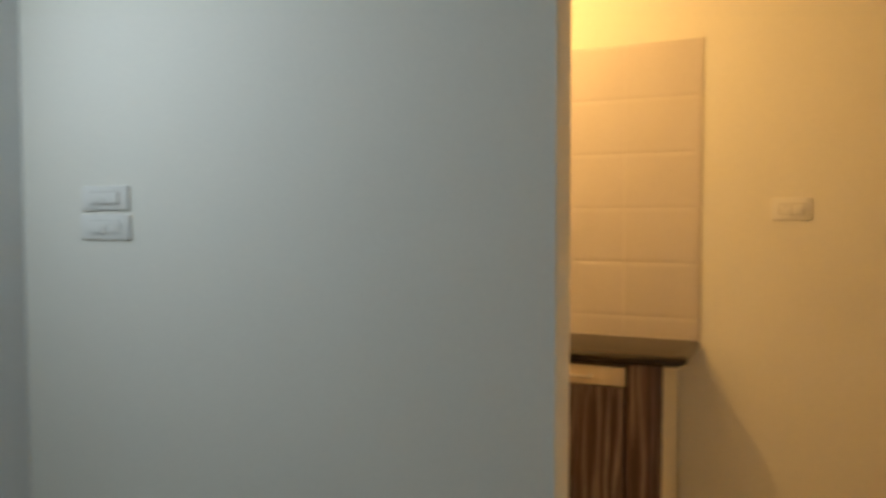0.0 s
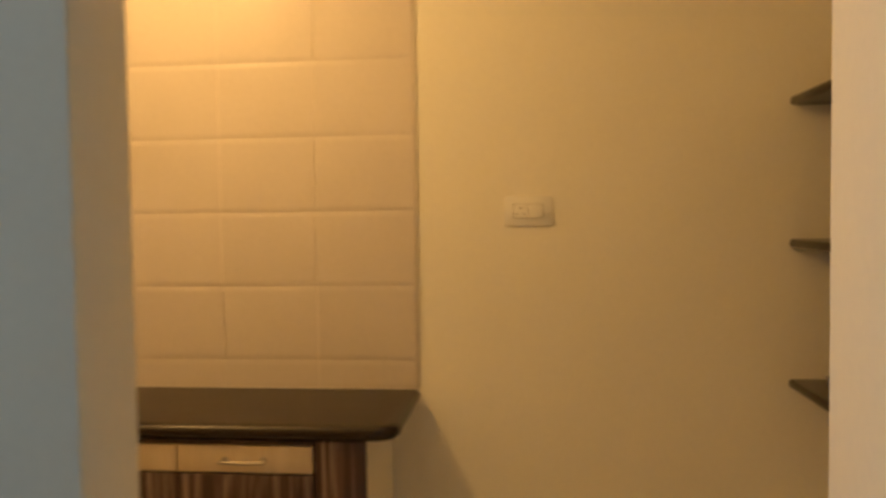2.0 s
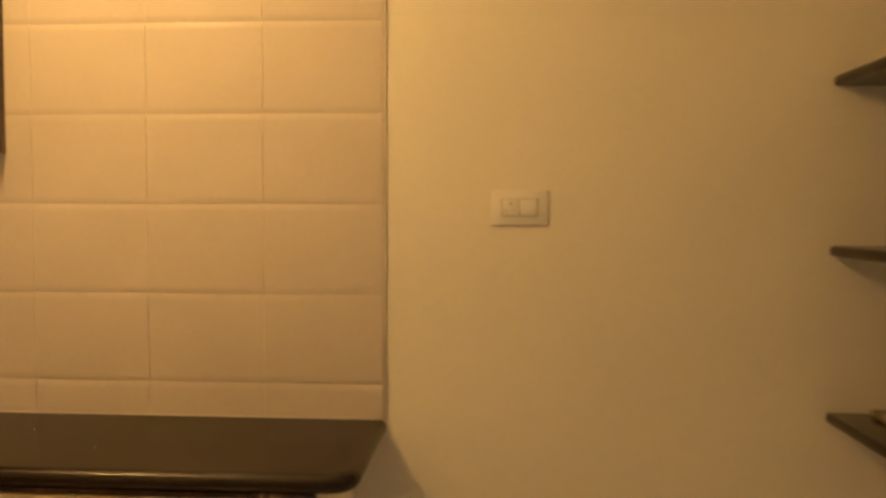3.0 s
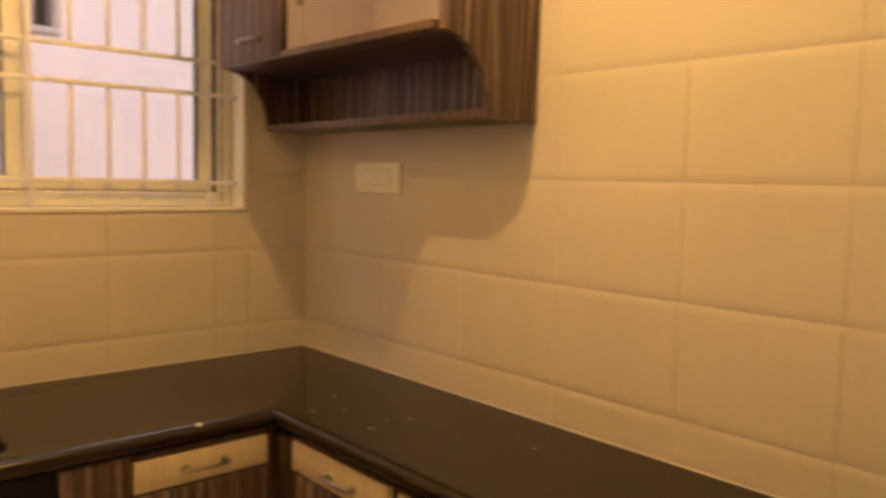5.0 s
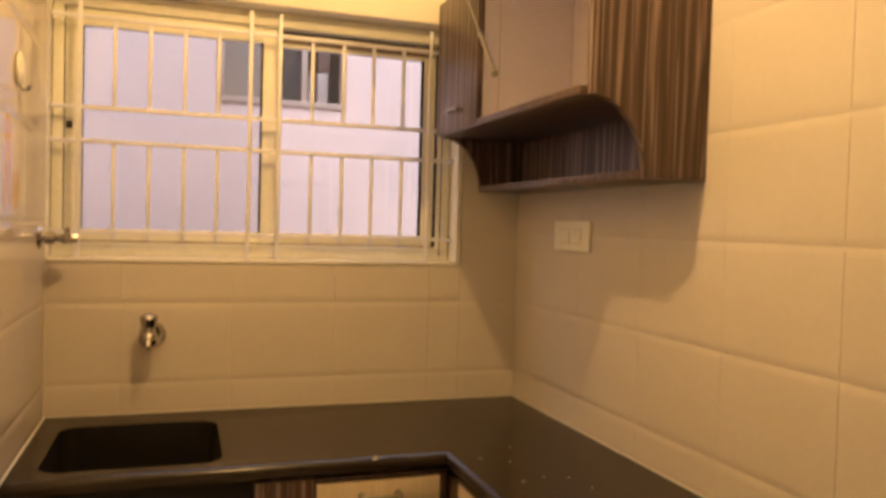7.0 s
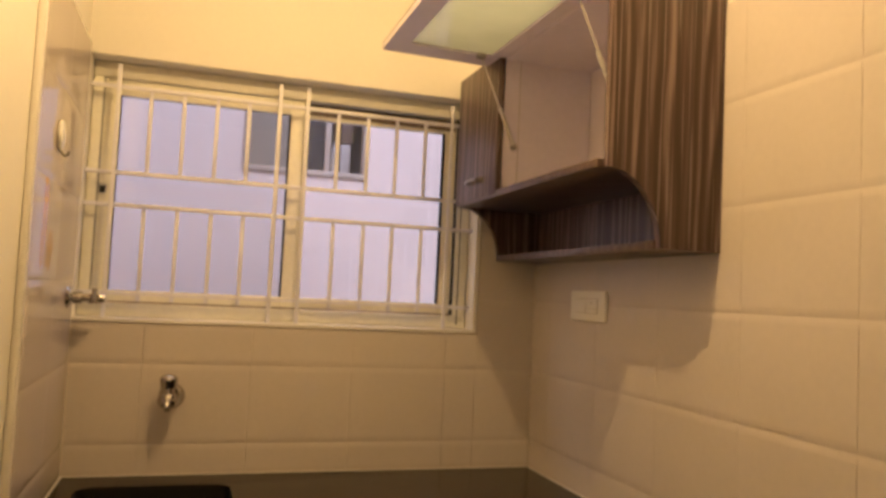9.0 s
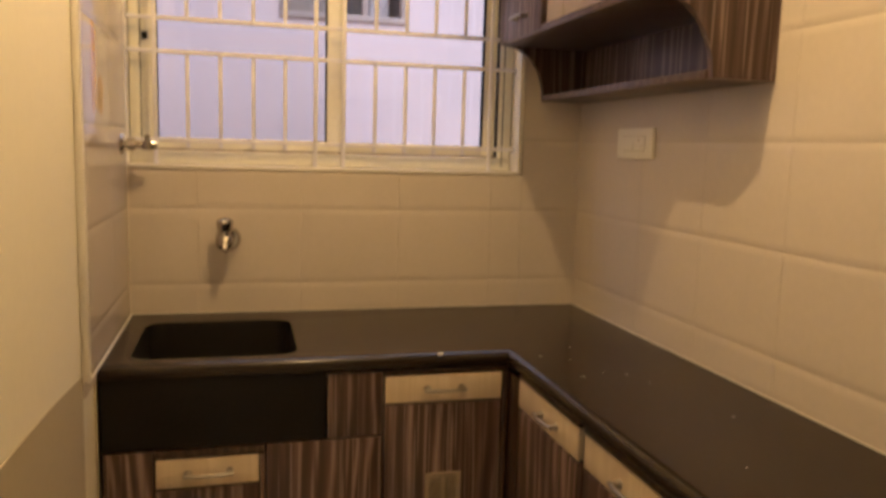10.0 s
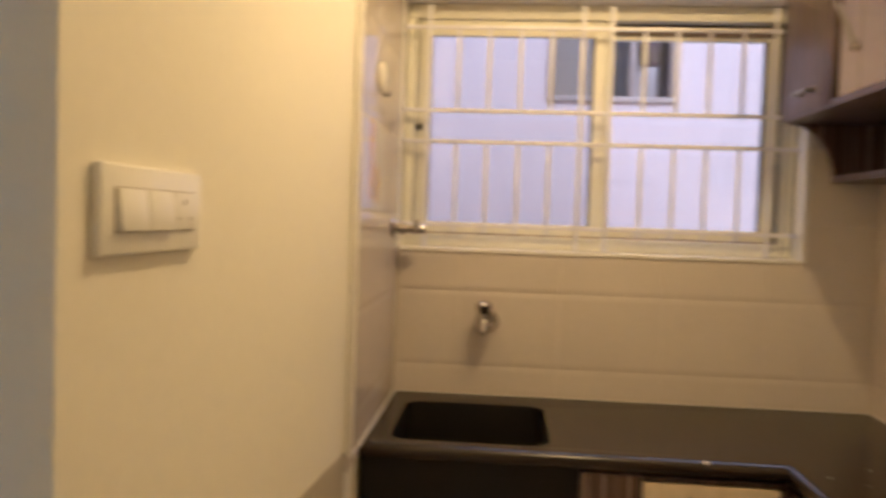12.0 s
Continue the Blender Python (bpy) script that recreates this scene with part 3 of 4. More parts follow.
box(bm, -0.0045, -0.001, -1.90, -0.008, ZC + 0.0005, ZC + 0.0024)
part("sealant", bm, TRIM, worktop, "white sealant line along the tiles")

random.seed(4)
for x, y in ((-0.27, -0.78), (-0.22, -0.80), (-0.20, -0.87), (-0.36, -0.62), (-0.30, -0.66), (-0.15, -1.10), (-0.28, -1.32), (-0.25, -0.55), (-0.33, -0.80)):
    a = random.random() * math.tau
    L = random.uniform(0.002, 0.006)
    solid("paint_chip", tube(bmesh.new(), [(x - L * math.cos(a), y - L * math.sin(a), ZC + 0.0009), (x, y, ZC + 0.0014), (x + L * math.cos(a + 0.5), y + L * math.sin(a + 0.5), ZC + 0.0009)], 0.00045, 6), TRIM, "tiny white chip lying on the granite worktop", "debris", group="chips on the worktop")
solid("sticker", boxed(-0.604, -0.592, YF + 0.006, YF + 0.016, ZC - 0.0065, ZC - 0.0015, bevel=0.0003), TRIM, "small white label stuck on the granite edge", "sticker")


# Base cabinets ---------------------------------------------------------------
def handle_parts(parent, a, b, out):
    """A bow handle between two points on a front, standing out along the given way."""
    a, b, out = Vector(a), Vector(b), Vector(out)
    d = (b - a).normalized()
    bm = bmesh.new()
    for p in (a, b):
        cyl(bm, p, p + out * 0.005, 0.0095, 0.0080, 16)
        cyl(bm, p + out * 0.004, p + out * 0.018, 0.0062, 0.0058, 14)
    tube(bm, [a + out * 0.017 - d * 0.009, a + out * 0.019 + d * 0.004, a.lerp(b, 0.3) + out * 0.0225, a.lerp(b, 0.7) + out * 0.0225, b + out * 0.019 - d * 0.004, b + out * 0.017 + d * 0.009], 0.0046, 12)
    part("handle", bm, STEEL, parent, "satin steel bow handle")


FY, FX = -0.547, -0.414    # faces of the fronts, window run and long run


def north_front(name, x0, x1, z0, z1, mat, parent, label="", t=0.016):
    return part(name, boxed(x0, x1, FY, FY + t, z0, z1, bevel=0.0015), mat, parent, label)


def east_front(name, y0, y1, z0, z1, mat, parent, label="", t=0.016):
    return part(name, boxed(FX, FX + t, y0, y1, z0, z1, bevel=0.0015), mat, parent, label)


c = thing("sink_cabinet", "zebra laminate sink cabinet with a cream drawer front", "cabinet", (-1.2, -0.28, 0))
part("body", boxed(-W + 0.003, -1.024, -0.528, -0.01, 0.09, 0.648), WOOD, c)
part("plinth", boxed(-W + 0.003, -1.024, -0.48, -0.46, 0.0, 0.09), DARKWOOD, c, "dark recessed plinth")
north_front("stile", -W + 0.004, -1.275, 0.09, 0.652, WOOD, c)
north_front("rail", -1.273, -1.024, 0.632, 0.652, DARKWOOD, c)
d = north_front("drawer_front", -1.270, -1.038, 0.561, 0.629, MAPLE, c, "cream drawer front", 0.020)
handle_parts(d, (-1.199, FY, 0.594), (-1.105, FY, 0.594), (0, -1, 0))
north_front("door", -1.271, -1.037, 0.10, 0.556, WOOD, c)
north_front("end_stile", -1.034, -1.024, 0.09, 0.630, WOOD, c)

c = thing("filler_cabinet", "zebra laminate panel between the sink and the drawers", "cabinet", (-0.88, -0.28, 0))
part("body", boxed(-1.021, -0.742, -0.528, -0.01, 0.09, 0.648), WOOD, c)
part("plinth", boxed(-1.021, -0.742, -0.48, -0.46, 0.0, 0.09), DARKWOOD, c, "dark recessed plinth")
north_front("lower_panel", -1.020, -0.742, 0.09, 0.653, WOOD, c)
part("upper_panel", boxed(-0.875, -0.742, FY, FY + 0.016, 0.657, 0.818, bevel=0.0015), WOOD, c)

c = thing("drawer_cabinet", "zebra laminate cabinet with a cream drawer and a vent", "cabinet", (-0.58, -0.28, 0))
part("body", boxed(-0.738, -0.396, -0.528, -0.01, 0.09, 0.80), WOOD, c)
part("plinth", boxed(-0.738, -0.396, -0.48, -0.46, 0.0, 0.09), DARKWOOD, c, "dark recessed plinth")
north_front("rail", -0.738, -0.416, 0.806, 0.818, DARKWOOD, c)
d = north_front("drawer_front", -0.735, -0.433, 0.735, 0.803, MAPLE, c, "cream drawer front", 0.020)
handle_parts(d, (-0.628, FY, 0.768), (-0.540, FY, 0.768), (0, -1, 0))
door = north_front("door", -0.735, -0.433, 0.10, 0.730, WOOD, c)
north_front("corner_post", -0.430, -0.415, 0.09, 0.804, DARKWOOD, c)
VX, VZ = -0.582, 0.502      # middle of the vent
bm = boxed(VX - 0.046, VX - 0.036, FY - 0.006, FY - 0.0005, VZ - 0.046, VZ + 0.046, bevel=0.0015)
box(bm, VX + 0.036, VX + 0.046, FY - 0.006, FY - 0.0005, VZ - 0.046, VZ + 0.046, bevel=0.0015)
box(bm, VX - 0.0045, VX + 0.0045, FY - 0.006, FY - 0.0005, VZ - 0.037, VZ + 0.037)
for z in (VZ - 0.046, VZ + 0.037):
    box(bm, VX - 0.036, VX + 0.036, FY - 0.006, FY - 0.0005, z, z + 0.009)
vent = part("vent", bm, VENT, door, "beige plastic louvred vent")
part("vent_backing", boxed(VX - 0.036, VX + 0.036, FY - 0.0015, FY - 0.0004, VZ - 0.037, VZ + 0.037), VENTDARK, door, "shadowed vent backing")
for i in range(8):
    for xa, xb in ((VX - 0.036, VX - 0.0045), (VX + 0.0045, VX + 0.036)):
        part("slat", boxed(xa, xb, FY - 0.005, FY - 0.002, VZ - 0.0335 + i * 0.009, VZ - 0.0290 + i * 0.009), VENT, door)

runs = [(-0.968, -0.622), (-1.3445, -0.998), (-1.700, -1.3480)]
for i, (y0, y1) in enumerate(runs):
    c = thing("drawer_cabinet", "zebra laminate cabinet with a cream drawer front", "cabinet", (-0.2, (y0 + y1) / 2, 0), group="cabinets under the long worktop")
    # body coloured dark to put shade into the gaps between the fronts
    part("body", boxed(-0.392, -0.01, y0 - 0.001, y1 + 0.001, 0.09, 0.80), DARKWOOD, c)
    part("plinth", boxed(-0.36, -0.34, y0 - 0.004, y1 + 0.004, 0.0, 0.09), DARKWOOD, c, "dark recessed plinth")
    east_front("rail", y0 - 0.004, y1 + 0.004, 0.808, 0.818, DARKWOOD, c)
    d = east_front("drawer_front", y0, y1, 0.737, 0.805, MAPLE, c, "cream drawer front", 0.020)
    m = (y0 + y1) / 2
    h0, h1 = (m - 0.049, m + 0.051) if i == 2 else (m - 0.060, m + 0.022)
    handle_parts(d, (FX, h0, 0.768), (FX, h1, 0.768), (-1, 0, 0))
    east_front("door", y0, y1, 0.10, 0.732, WOOD, c)
    if i == 0:
        east_front("stile", -0.6175, -0.549, 0.09, 0.804, DARKWOOD, c)
    if i == 2:
        part("end_panel", boxed(-0.412, -0.394, -1.834, -1.705, 0.0, 0.819, bevel=0.0015), WOOD, c)
        part("end_support", boxed(-0.3935, -0.001, -1.833, -1.7055, 0.0, 0.8195), PAINT, c, "cream plastered support behind the end strip")

# Wall cabinet ----------------------------------------------------------------
CX, CY0, CY1, CZ0, CZM, CZ1 = -0.279, -0.024, -0.947, 1.521, 1.684, 2.090
CD = -0.350       # divider
T = 0.018
wc = thing("wall_cabinet", "zebra laminate wall cabinet with its flap door open", "cabinet", (0, -0.49, CZ0))


def side_panel(y0, y1, z_top):
    bm = bmesh.new()
    pts = [(-0.001, CZ0), (-0.149, CZ0)]
    for k in range(1, 11):
        a = radians(9 * k)
        pts.append((CX + (-0.149 - CX) * math.cos(a), CZ0 + (CZM - CZ0) * math.sin(a)))
    pts += [(CX, z_top), (-0.001, z_top)]
    a = [bm.verts.new((x, y0, z)) for x, z in pts]
    b = [bm.verts.new((x, y1, z)) for x, z in pts]
    bm.faces.new(a)
    bm.faces.new(b[::-1])
    for i in range(len(pts)):
        j = (i + 1) % len(pts)
        bm.faces.new((a[i], a[j], b[j], b[i]))
    return bm


part("side_panel", side_panel(CY1, CY1 + T, CZ1), WOOD, wc)
part("side_panel", side_panel(CY0 - T, CY0, CZ1), WOOD, wc)
part("bottom_shelf", boxed(-0.155, -0.001, CY1 + T, CY0 - T, CZ0, CZ0 + T, bevel=0.001), EDGEBAND, wc)
part("niche_back", boxed(-0.010, -0.001, CY1 + T, CY0 - T, CZ0 + T, CZM), WOOD, wc)
part("cabinet_floor", boxed(CX - 0.016, -0.001, CY1 + T, CY0 - T, CZM, CZM + T, bevel=0.001), EDGEBAND, wc)
part("top_panel", boxed(CX, -0.001, CY1 + T, CY0 - T, CZ1 - T, CZ1), INNER, wc, "pale top panel")
part("divider_seam", boxed(CX + 0.046, CX + 0.0475, CD - 0.0096, CD - 0.0088, CZM + T, CZ1 - T), MODGAP, wc, "fine joint in the divider")
part("divider", boxed(CX + 0.001, -0.012, CD - 0.009, CD + 0.009, CZM + T, CZ1 - T), INNER, wc, "pale divider")
part("back_lining", boxed(-0.010, -0.001, CY1 + T, CY0 - T, CZM + T, CZ1 - T), INNER, wc, "pale pinkish back panel")
part("side_lining", boxed(CX + 0.002, -0.012, CY1 + T, CY1 + T + 0.002, CZM + T, CZ1 - T), INNER, wc)
part("floor_lining", boxed(CX + 0.002, -0.012, CY1 + T + 0.003, CD - 0.010, CZM + T, CZM + T + 0.002), INNER, wc)
part("top_lining", boxed(CX + 0.002, -0.012, CY1 + T + 0.003, CD - 0.010, CZ1 - T - 0.002, CZ1 - T), INNER, wc)
door = part("door", boxed(CX - T, CX - 0.001, CD - 0.012, CY0, CZM + 0.006, CZ1, bevel=0.0015), WOOD, wc, "closed zebra laminate door")
handle_parts(door, (CX - T, -0.250, 1.743), (CX - T, -0.168, 1.743), (-1, 0, 0))

FL, FA = 0.329, 91.0
def on_flap(u, y, n):
    """u along the flap from its hinge, y along the cabinet, n off its underside."""
    a = radians(FA)
    return Vector((CX - 0.004 - u * math.sin(a) - n * math.cos(a) * -1, y, CZ1 + 0.002 - u * math.cos(a) - n * math.sin(a)))


def flap_box(bm, u0, u1, y0, y1, n0, n1):
    vs = [bm.verts.new(on_flap(u, y, n)) for u in (u0, u1) for y in (y0, y1) for n in (n0, n1)]
    for f in ((0, 1, 3, 2), (4, 6, 7, 5), (0, 4, 5, 1), (2, 3, 7, 6), (0, 2, 6, 4), (1, 5, 7, 3)):
        bm.faces.new([vs[i] for i in f])
    return bm


fy0, fy1 = CY1 + 0.004, CD + 0.085
gu0, gu1, gy0, gy1 = 0.036, 0.272, fy0 + 0.085, fy1 - 0.085
bm = bmesh.new()
flap_box(bm, 0, gu0, fy0, fy1, 0, T)
flap_box(bm, gu1, FL, fy0, fy1, 0, T)
flap_box(bm, gu0, gu1, fy0, gy0, 0, T)
flap_box(bm, gu0, gu1, gy1, fy1, 0, T)
bmesh.ops.translate(bm, verts=bm.verts, vec=-wc.location)
flap = new("flap_door", mesh("flap_door", bm, INNER))
flap.parent = wc
tagged(flap, "raised flap door framed in pale laminate")
part("glass_panel", flap_box(bmesh.new(), gu0, gu1, gy0, gy1, 0.005, 0.012), FROST, flap, "greenish frosted glass panel")
bm = bmesh.new()
for u0, u1, y0, y1 in ((0, gu0, fy0, fy1), (gu1, FL, fy0, fy1), (gu0, gu1, fy0, gy0), (gu0, gu1, gy1, fy1)):
    flap_box(bm, u0, u1, y0, y1, -0.003, -0.0005)
part("flap_skin", bm, WOOD, flap, "zebra laminate outer face")
for y in (CD - 0.016, CY1 + T + 0.012):
    top, foot = on_flap(0.072, y, T + 0.010), Vector((CX + 0.032, y, 1.826))
    strut = part("gas_strut", tube(bmesh.new(), [foot.lerp(top, 0.44), foot], 0.0058, 12), ZINC, wc, "pale gas strut holding the flap")
    part("rod", tube(bmesh.new(), [top, foot.lerp(top, 0.42)], 0.0022, 10), ZINC, strut)
    part("foot_joint", ball(cyl(bmesh.new(), (foot.x, y - 0.004, foot.z), (foot.x, y + 0.008, foot.z), 0.008, n=14), foot, 0.008), STEEL, strut, "grey ball joint")
    part("bracket", ball(box(bmesh.new(), top.x - 0.012, top.x + 0.012, y - 0.009, y + 0.009, top.z - 0.004, top.z + 0.0095, bevel=0.002), top, 0.007), STEEL, wc, "small steel bracket")


# Wall plates -----------------------------------------------------------------
def plate(name, label, m, w, h, modules, depth=0.010, fill=0.60):
    """A modular plate in its own x (across), y (up), z (out) with switches or sockets."""
    p = thing(name, label, "switch plate")

    def put(nm, bm, mat, lab=""):
        ob = new(nm, mesh(nm, bm, mat))
        ob.parent = p
        return tagged(ob, lab)

    put("surround", boxed(-w / 2, w / 2, -h / 2, h / 2, 0.0004, depth, bevel=0.003), PLASTIC)
    n = sum(k[1] for k in modules)
    mw = (w * fill) / n
    x = -n * mw / 2
    mh = h * 0.47
    put("module_frame", boxed(x - 0.0012, -x + 0.0012, -mh / 2 - 0.0012, mh / 2 + 0.0012, depth - 0.001, depth + 0.0006), MODGAP, "thin dark gap round the modules")
    for kind, size in modules:
        x1 = x + size * mw
        bm = boxed(x + 0.0008, x1 - 0.0008, -mh / 2, mh / 2, depth, depth + 0.0025, bevel=0.0008)
        if kind == "switch":
            vs = [v for v in bm.verts if v.co.z > depth + 0.001 and v.co.y < 0]
            for v in vs:
                v.co.z += 0.004
        put("rocker" if kind == "switch" else "socket_face", bm, PLASTIC)
        if kind == "socket":
            c = (x + x1) / 2
            bm = cyl(bmesh.new(), (c, mh * 0.24, depth + 0.0022), (c, mh * 0.24, depth + 0.0028), mh * 0.085, n=14)
            for s in (-1, 1):
                cyl(bm, (c + s * mw * size * 0.25, -mh * 0.2, depth + 0.0022), (c + s * mw * size * 0.25, -mh * 0.2, depth + 0.0028), mh * 0.055, n=14)
            put("pin_hole", bm, MODGAP, "dark pin holes")
        x = x1
    p.matrix_world = m
    return p


EASTFACE = Matrix(((0, 0, -1, 0), (-1, 0, 0, 0), (0, 1, 0, 0), (0, 0, 0, 1)))   # plate's x to -y, out to -x
WESTFACE = Matrix(((0, 0, 1, 0), (1, 0, 0, 0), (0, 1, 0, 0), (0, 0, 0, 1)))     # out to +x
plate("wall_socket", "ivory socket and switch plate on the cream wall", Matrix.Translation((0.006, -2.2435, 1.388)) @ EASTFACE, 0.138, 0.086, [("socket", 1), ("switch", 1)], 0.007, 0.62)
plate("wall_socket", "ivory socket plate on the tiles under the wall cabinet", Matrix.Translation((0.0, -0.381, 1.393)) @ EASTFACE, 0.200, 0.084, [("switch", 1), ("socket", 1)])
plate("switch_plate", "ivory switch plate on the wall by the doorway", Matrix.Translation((-W - 0.006, -1.620, 1.385)) @ WESTFACE, 0.200, 0.076, [("switch", 1), ("switch", 1), ("socket", 1)], 0.0105, 0.78)
plate("switch_plate", "white upper switch plate on the living room wall", Matrix.Translation((LIV, -0.343, 1.420)) @ EASTFACE, 0.195, 0.074, [("switch", 1), ("switch", 1)], 0.008)
plate("switch_plate", "white lower switch plate on the living room wall", Matrix.Translation((LIV, -0.343, 1.332)) @ EASTFACE, 0.205, 0.078, [("switch", 1), ("socket", 1)], 0.008)

# Taps ------------------------------------------------------------------------
tx, tz = -1.120, 1.082
tap = thing("sink_tap", "chrome wall tap over the sink", "tap", (tx, 0, tz))
part("flange", cyl(cyl(bmesh.new(), (tx + 0.008, -0.0005, tz), (tx + 0.008, -0.012, tz), 0.036, 0.029, 24), (tx, -0.010, tz), (tx, -0.056, tz), 0.014, 0.014, 18), CHROME, tap)
bm = ball(cyl(bmesh.new(), (tx, -0.044, tz), (tx, -0.090, tz), 0.020, 0.019, 20), (tx, -0.072, tz - 0.002), 0.027)
cyl(bm, (tx, -0.072, tz + 0.018), (tx, -0.075, tz + 0.036), 0.019, 0.017, 20)
part("body", bm, CHROME, tap)
part("spout", tube(bmesh.new(), [(tx, -0.080, tz - 0.004), (tx, -0.092, tz - 0.004), (tx, -0.100, tz - 0.012), (tx, -0.102, tz - 0.018), (tx, -0.102, tz - 0.027)], 0.0095, 14), CHROME, tap)
bm = cyl(bmesh.new(), (tx, -0.075, tz + 0.034), (tx, -0.078, tz + 0.056), 0.021, 0.024, 22)
ball(bm, (tx, -0.078, tz + 0.056), 0.024, 0.55)
part("knob", bm, CHROME, tap)

vy, vz = -0.100, 1.352
valve = thing("angle_valve", "chrome valve sticking out of the glossy tiles", "valve", (-W, vy, vz))
part("flange", cyl(bmesh.new(), (-W + 0.0005, vy, vz), (-W + 0.008, vy, vz), 0.030, 0.024, 22), CHROME, valve)
part("body", cyl(cyl(bmesh.new(), (-W + 0.006, vy, vz), (-W + 0.082, vy, vz), 0.011, 0.010, 18), (-W + 0.016, vy, vz), (-W + 0.036, vy, vz), 0.017, 0.016, 18), CHROME, valve)
part("knob", cyl(cyl(bmesh.new(), (-W + 0.066, vy - 0.002, vz - 0.014), (-W + 0.066, vy - 0.002, vz + 0.010), 0.0125, 0.0125, 18), (-W + 0.080, vy, vz), (-W + 0.092, vy, vz), 0.013, 0.010, 16), CHROME, valve)
part("outlet", cyl(bmesh.new(), (-W + 0.066, vy, vz + 0.008), (-W + 0.066, vy, vz + 0.026), 0.007, 0.007, 14), CHROME, valve)

hook = thing("wall_hook", "white plastic hook stuck on the glossy tiles", "hook", (-W, -0.40, 1.69))
bm = bmesh.new()
bmesh.ops.create_uvsphere(bm, u_segments=24, v_segments=14, radius=1.0, matrix=Matrix.Translation((-W + 0.0045, -0.40, 1.728)) @ Matrix.Diagonal((0.009, 0.026, 0.037, 1)))
for v in bm.verts:
    v.co.x = max(v.co.x, -W + 0.0005)
    v.co.y = -0.40 + (v.co.y + 0.40) * (1.0 - 4.0 * max(0.0, 1.722 - v.co.z))
part("base", bm, PLASTIC, hook)
part("prong", tube(bmesh.new(), [(-W + 0.004, -0.40, 1.696), (-W + 0.014, -0.40, 1.682), (-W + 0.022, -0.40, 1.684), (-W + 0.024, -0.40, 1.692)], 0.0038, 10), STEEL, hook, "small grey hook prong")

# Corner shelves, newspaper, cable ---------------------------------------------
for z, lab in ((1.687, "black granite upper corner shelf"), (1.287, "black granite middle corner shelf"), (0.887, "black granite lower shelf holding old newspaper")):
    solid("corner_shelf", boxed(-0.60, 0.0055, SOUTH + 0.001, -2.977, z - 0.013, z + 0.013, bevel=0.010, seg=4), GRANITE, lab, "shelf", group="shelves at the kitchen's end")
paper = thing("newspaper", "old printed newspaper lying on the lower shelf", "newspaper", (-0.2, -3.25, 0.90))
for i in range(4):
    bm = bmesh.new()
    random.seed(20 + i)
    a, ox, oy = radians(-5 + 4 * i), -0.160 + 0.008 * i, -3.195 - 0.008 * i
    n = 9
    grid = {}
    for u in range(n):
        for v in range(n):
            px, py = (u / (n - 1) - 0.5) * 0.27, (v / (n - 1) - 0.5) * 0.27
            h = 0.9012 + 0.0035 * i + 0.004 * (0.5 + 0.5 * math.sin(u * 1.1 + i) * math.cos(v * 0.9 + 2 * i))
            grid[u, v] = (ox + px * math.cos(a) - py * math.sin(a), oy + px * math.sin(a) + py * math.cos(a), h)
    top = {k2: bm.verts.new(p) for k2, p in grid.items()}
    low = {k2: bm.verts.new((p[0], p[1], p[2] - 0.0012)) for k2, p in grid.items()}
    for u in range(n - 1):
        for v in range(n - 1):
            q = ((u, v), (u + 1, v), (u + 1, v + 1), (u, v + 1))
            bm.faces.new([top[k2] for k2 in q])
            bm.faces.new([low[k2] for k2 in q[::-1]])
    rim = [(u, 0) for u in range(n)] + [(n - 1, v) for v in range(1, n)] + [(u, n - 1) for u in range(n - 2, -1, -1)] + [(0, v) for v in range(n - 2, 0, -1)]
    for j in range(len(rim)):
        k0, k1 = rim[j], rim[(j + 1) % len(rim)]
        bm.faces.new((top[k0], low[k0], low[k1], top[k1]))
    part("sheet", bm, PAPER, paper)
cable_pts = [(-0.995, 0.002, 2.40), (-0.96, 0.0, 2.372), (-0.93, 0.0, 2.380), (-0.90, 0.0, 2.385), (-0.80, 0.0, 2.362), (-0.68, 0.0, 2.350), (-0.56, 0.0, 2.346), (-0.42, 0.0, 2.350), (-0.28, 0.002, 2.37)]
solid("cable", tube(bmesh.new(), cable_pts, 0.003, 8), WIRE, "loose cream cable hanging along the upper wall", "cable")

# Wall tiles ------------------------------------------------------------------
GAP, PROUD, EDGE = 0.0003, 0.006, 0.015
tile_cache = {}


def tile_data(w, h, mat):
    """A pillowed tile, w by h, that stands from z = -0.006 to 0."""
    key = (round(w, 4), round(h, 4), mat.name)
    if key not in tile_cache:
        bm = bmesh.new()
        rings = []
        for inset, z in ((0, -PROUD), (0, -0.0019), (EDGE * 0.5, -0.0007), (EDGE, 0.0)):
            rings.append([bm.verts.new((sx * (w / 2 - inset * 0.07), sy * (h / 2 - inset), z)) for sx, sy in ((-1, -1), (1, -1), (1, 1), (-1, 1))])
        for a, b in zip(rings, rings[1:]):
            for i in range(4):
                bm.faces.new((a[i], a[(i + 1) % 4], b[(i + 1) % 4], b[i]))
        bm.faces.new(rings[-1])
        tile_cache[key] = mesh("tile", bm, mat, 0)
    return tile_cache[key]


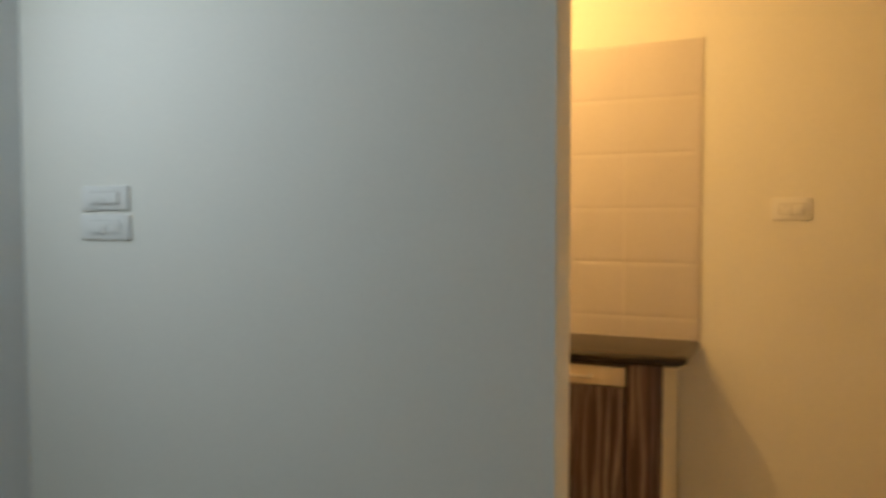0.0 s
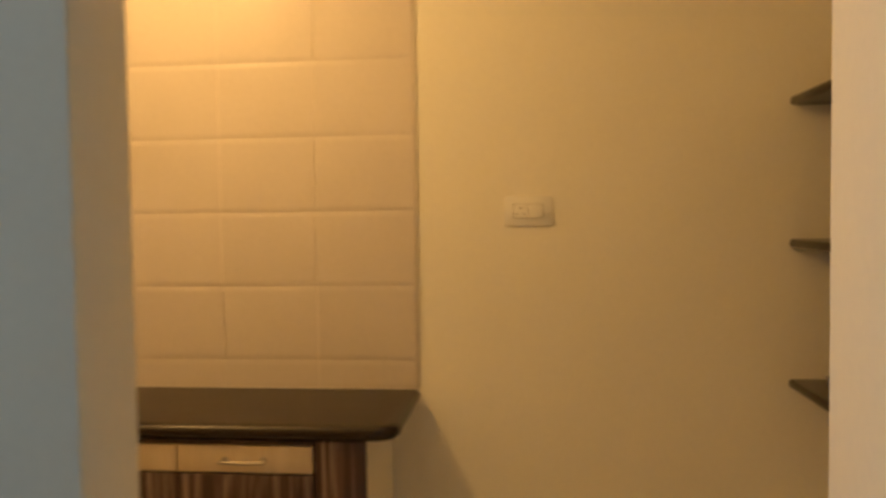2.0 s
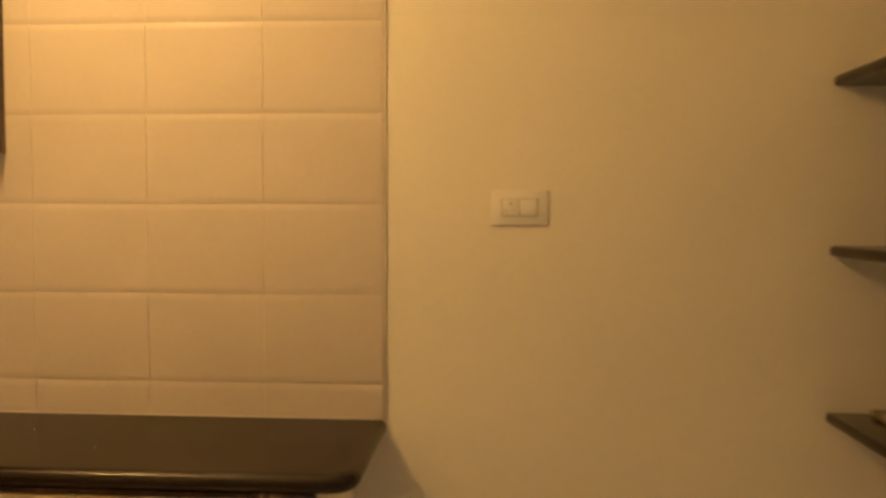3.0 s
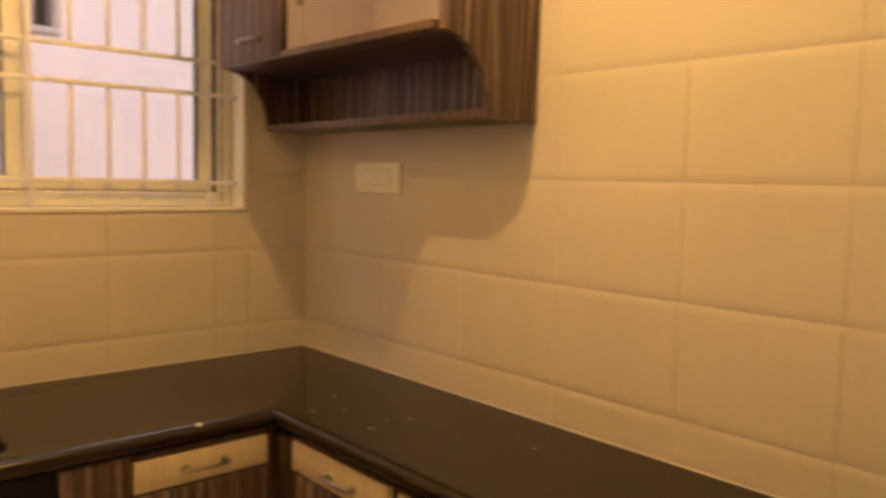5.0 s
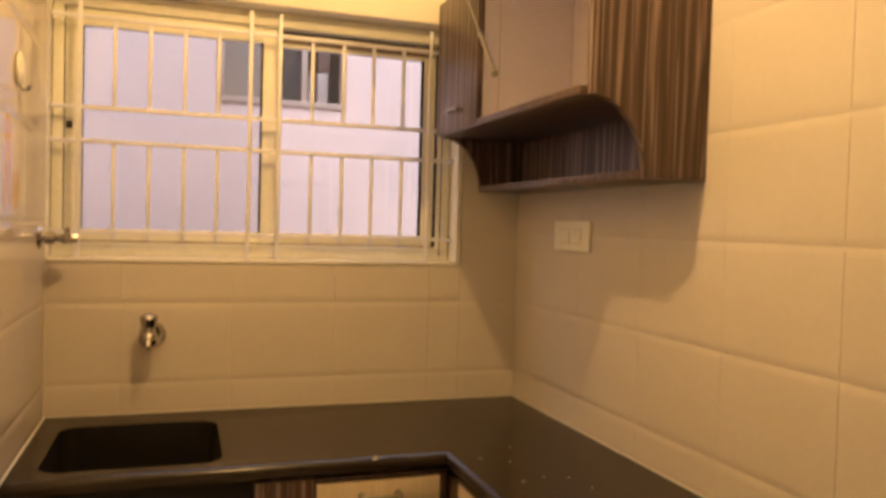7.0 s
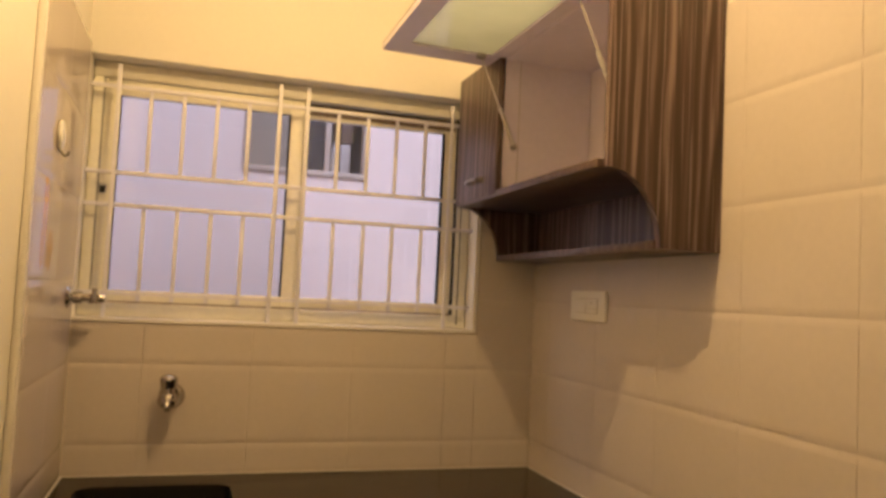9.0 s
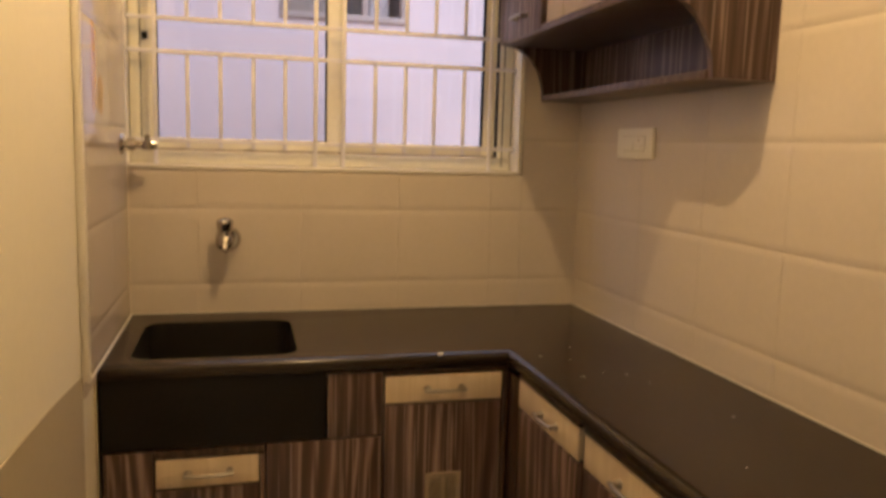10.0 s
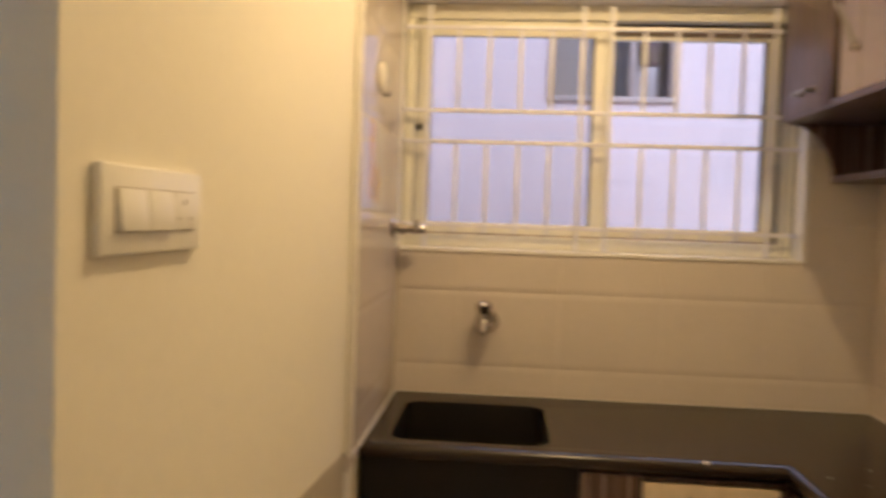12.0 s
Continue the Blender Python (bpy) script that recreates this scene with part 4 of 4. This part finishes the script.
def tiles(parent, face, us, vs, mat, skip=(), special=None):
    """Tiles between the joint lines us (along) and vs (up); face maps (u, v) to a pose."""
    for i, (u0, u1) in enumerate(zip(us, us[1:])):
        for j, (v0, v1) in enumerate(zip(vs, vs[1:])):
            if (i, j) in skip:
                continue
            mt = special[i, j] if special and (i, j) in special else mat
            ob = new("tile", tile_data(u1 - u0 - 0.00005, v1 - v0 - GAP, mt))
            ob.parent = parent
            ob.matrix_world = face((u0 + u1) / 2, (v0 + v1) / 2) @ pose(0, 0, random.uniform(-0.00006, 0.00006), random.uniform(-0.10, 0.10), random.uniform(-0.02, 0.02), 0)


ROWS = [ZC, 0.946, 1.170, 1.395, 1.619, 1.844, 2.068]
random.seed(11)
tiles(wall_east, lambda u, v: Matrix.Translation((0, -u, v)) @ EASTFACE, [0.001, 0.120, 0.418, 0.716, 1.015, 1.313, 1.610, 1.908], ROWS, TILE)
solid("tile_end_strip", boxed(0.0005, 0.0058, -1.917, -1.9085, ZC + 0.002, 2.068, bevel=0.0015), GROUT, "plaster strip along the end of the tiles", "trim", "structure")
tiles(wall_north, lambda u, v: pose(u, 0, v, 90, 0, 0), [-W, -1.197, -0.898, -0.599, -0.300, WX1 + 0.016], ROWS[:3] + [WZ0 - 0.011], TILE)
tiles(wall_north, lambda u, v: pose(u, 0, v, 90, 0, 0), [WX1 + 0.016, -0.001], ROWS, TILE)
tiles(wall_west, lambda u, v: Matrix.Translation((-W, u, v)) @ WESTFACE, [-0.675, -0.598, -0.299, -0.001], ROWS, TILE_SHINY, special={(1, 3): DECOR})
solid("grout_east", boxed(0.0024, 0.0058, -1.908, -0.0002, ZC - 0.03, 2.068), GROUT, "beige grout bed behind the tiles", "grout", "structure")
solid("grout_north", boxed(-W, -0.0002, 0.0024, 0.0058, ZC - 0.03, WZ0 - 0.009), GROUT, "beige grout bed behind the tiles", "grout", "structure")
solid("grout_west", boxed(-W - 0.0058, -W - 0.0024, -0.675, -0.0002, ZC - 0.03, 2.068), GROUT, "beige grout bed behind the tiles", "grout", "structure")
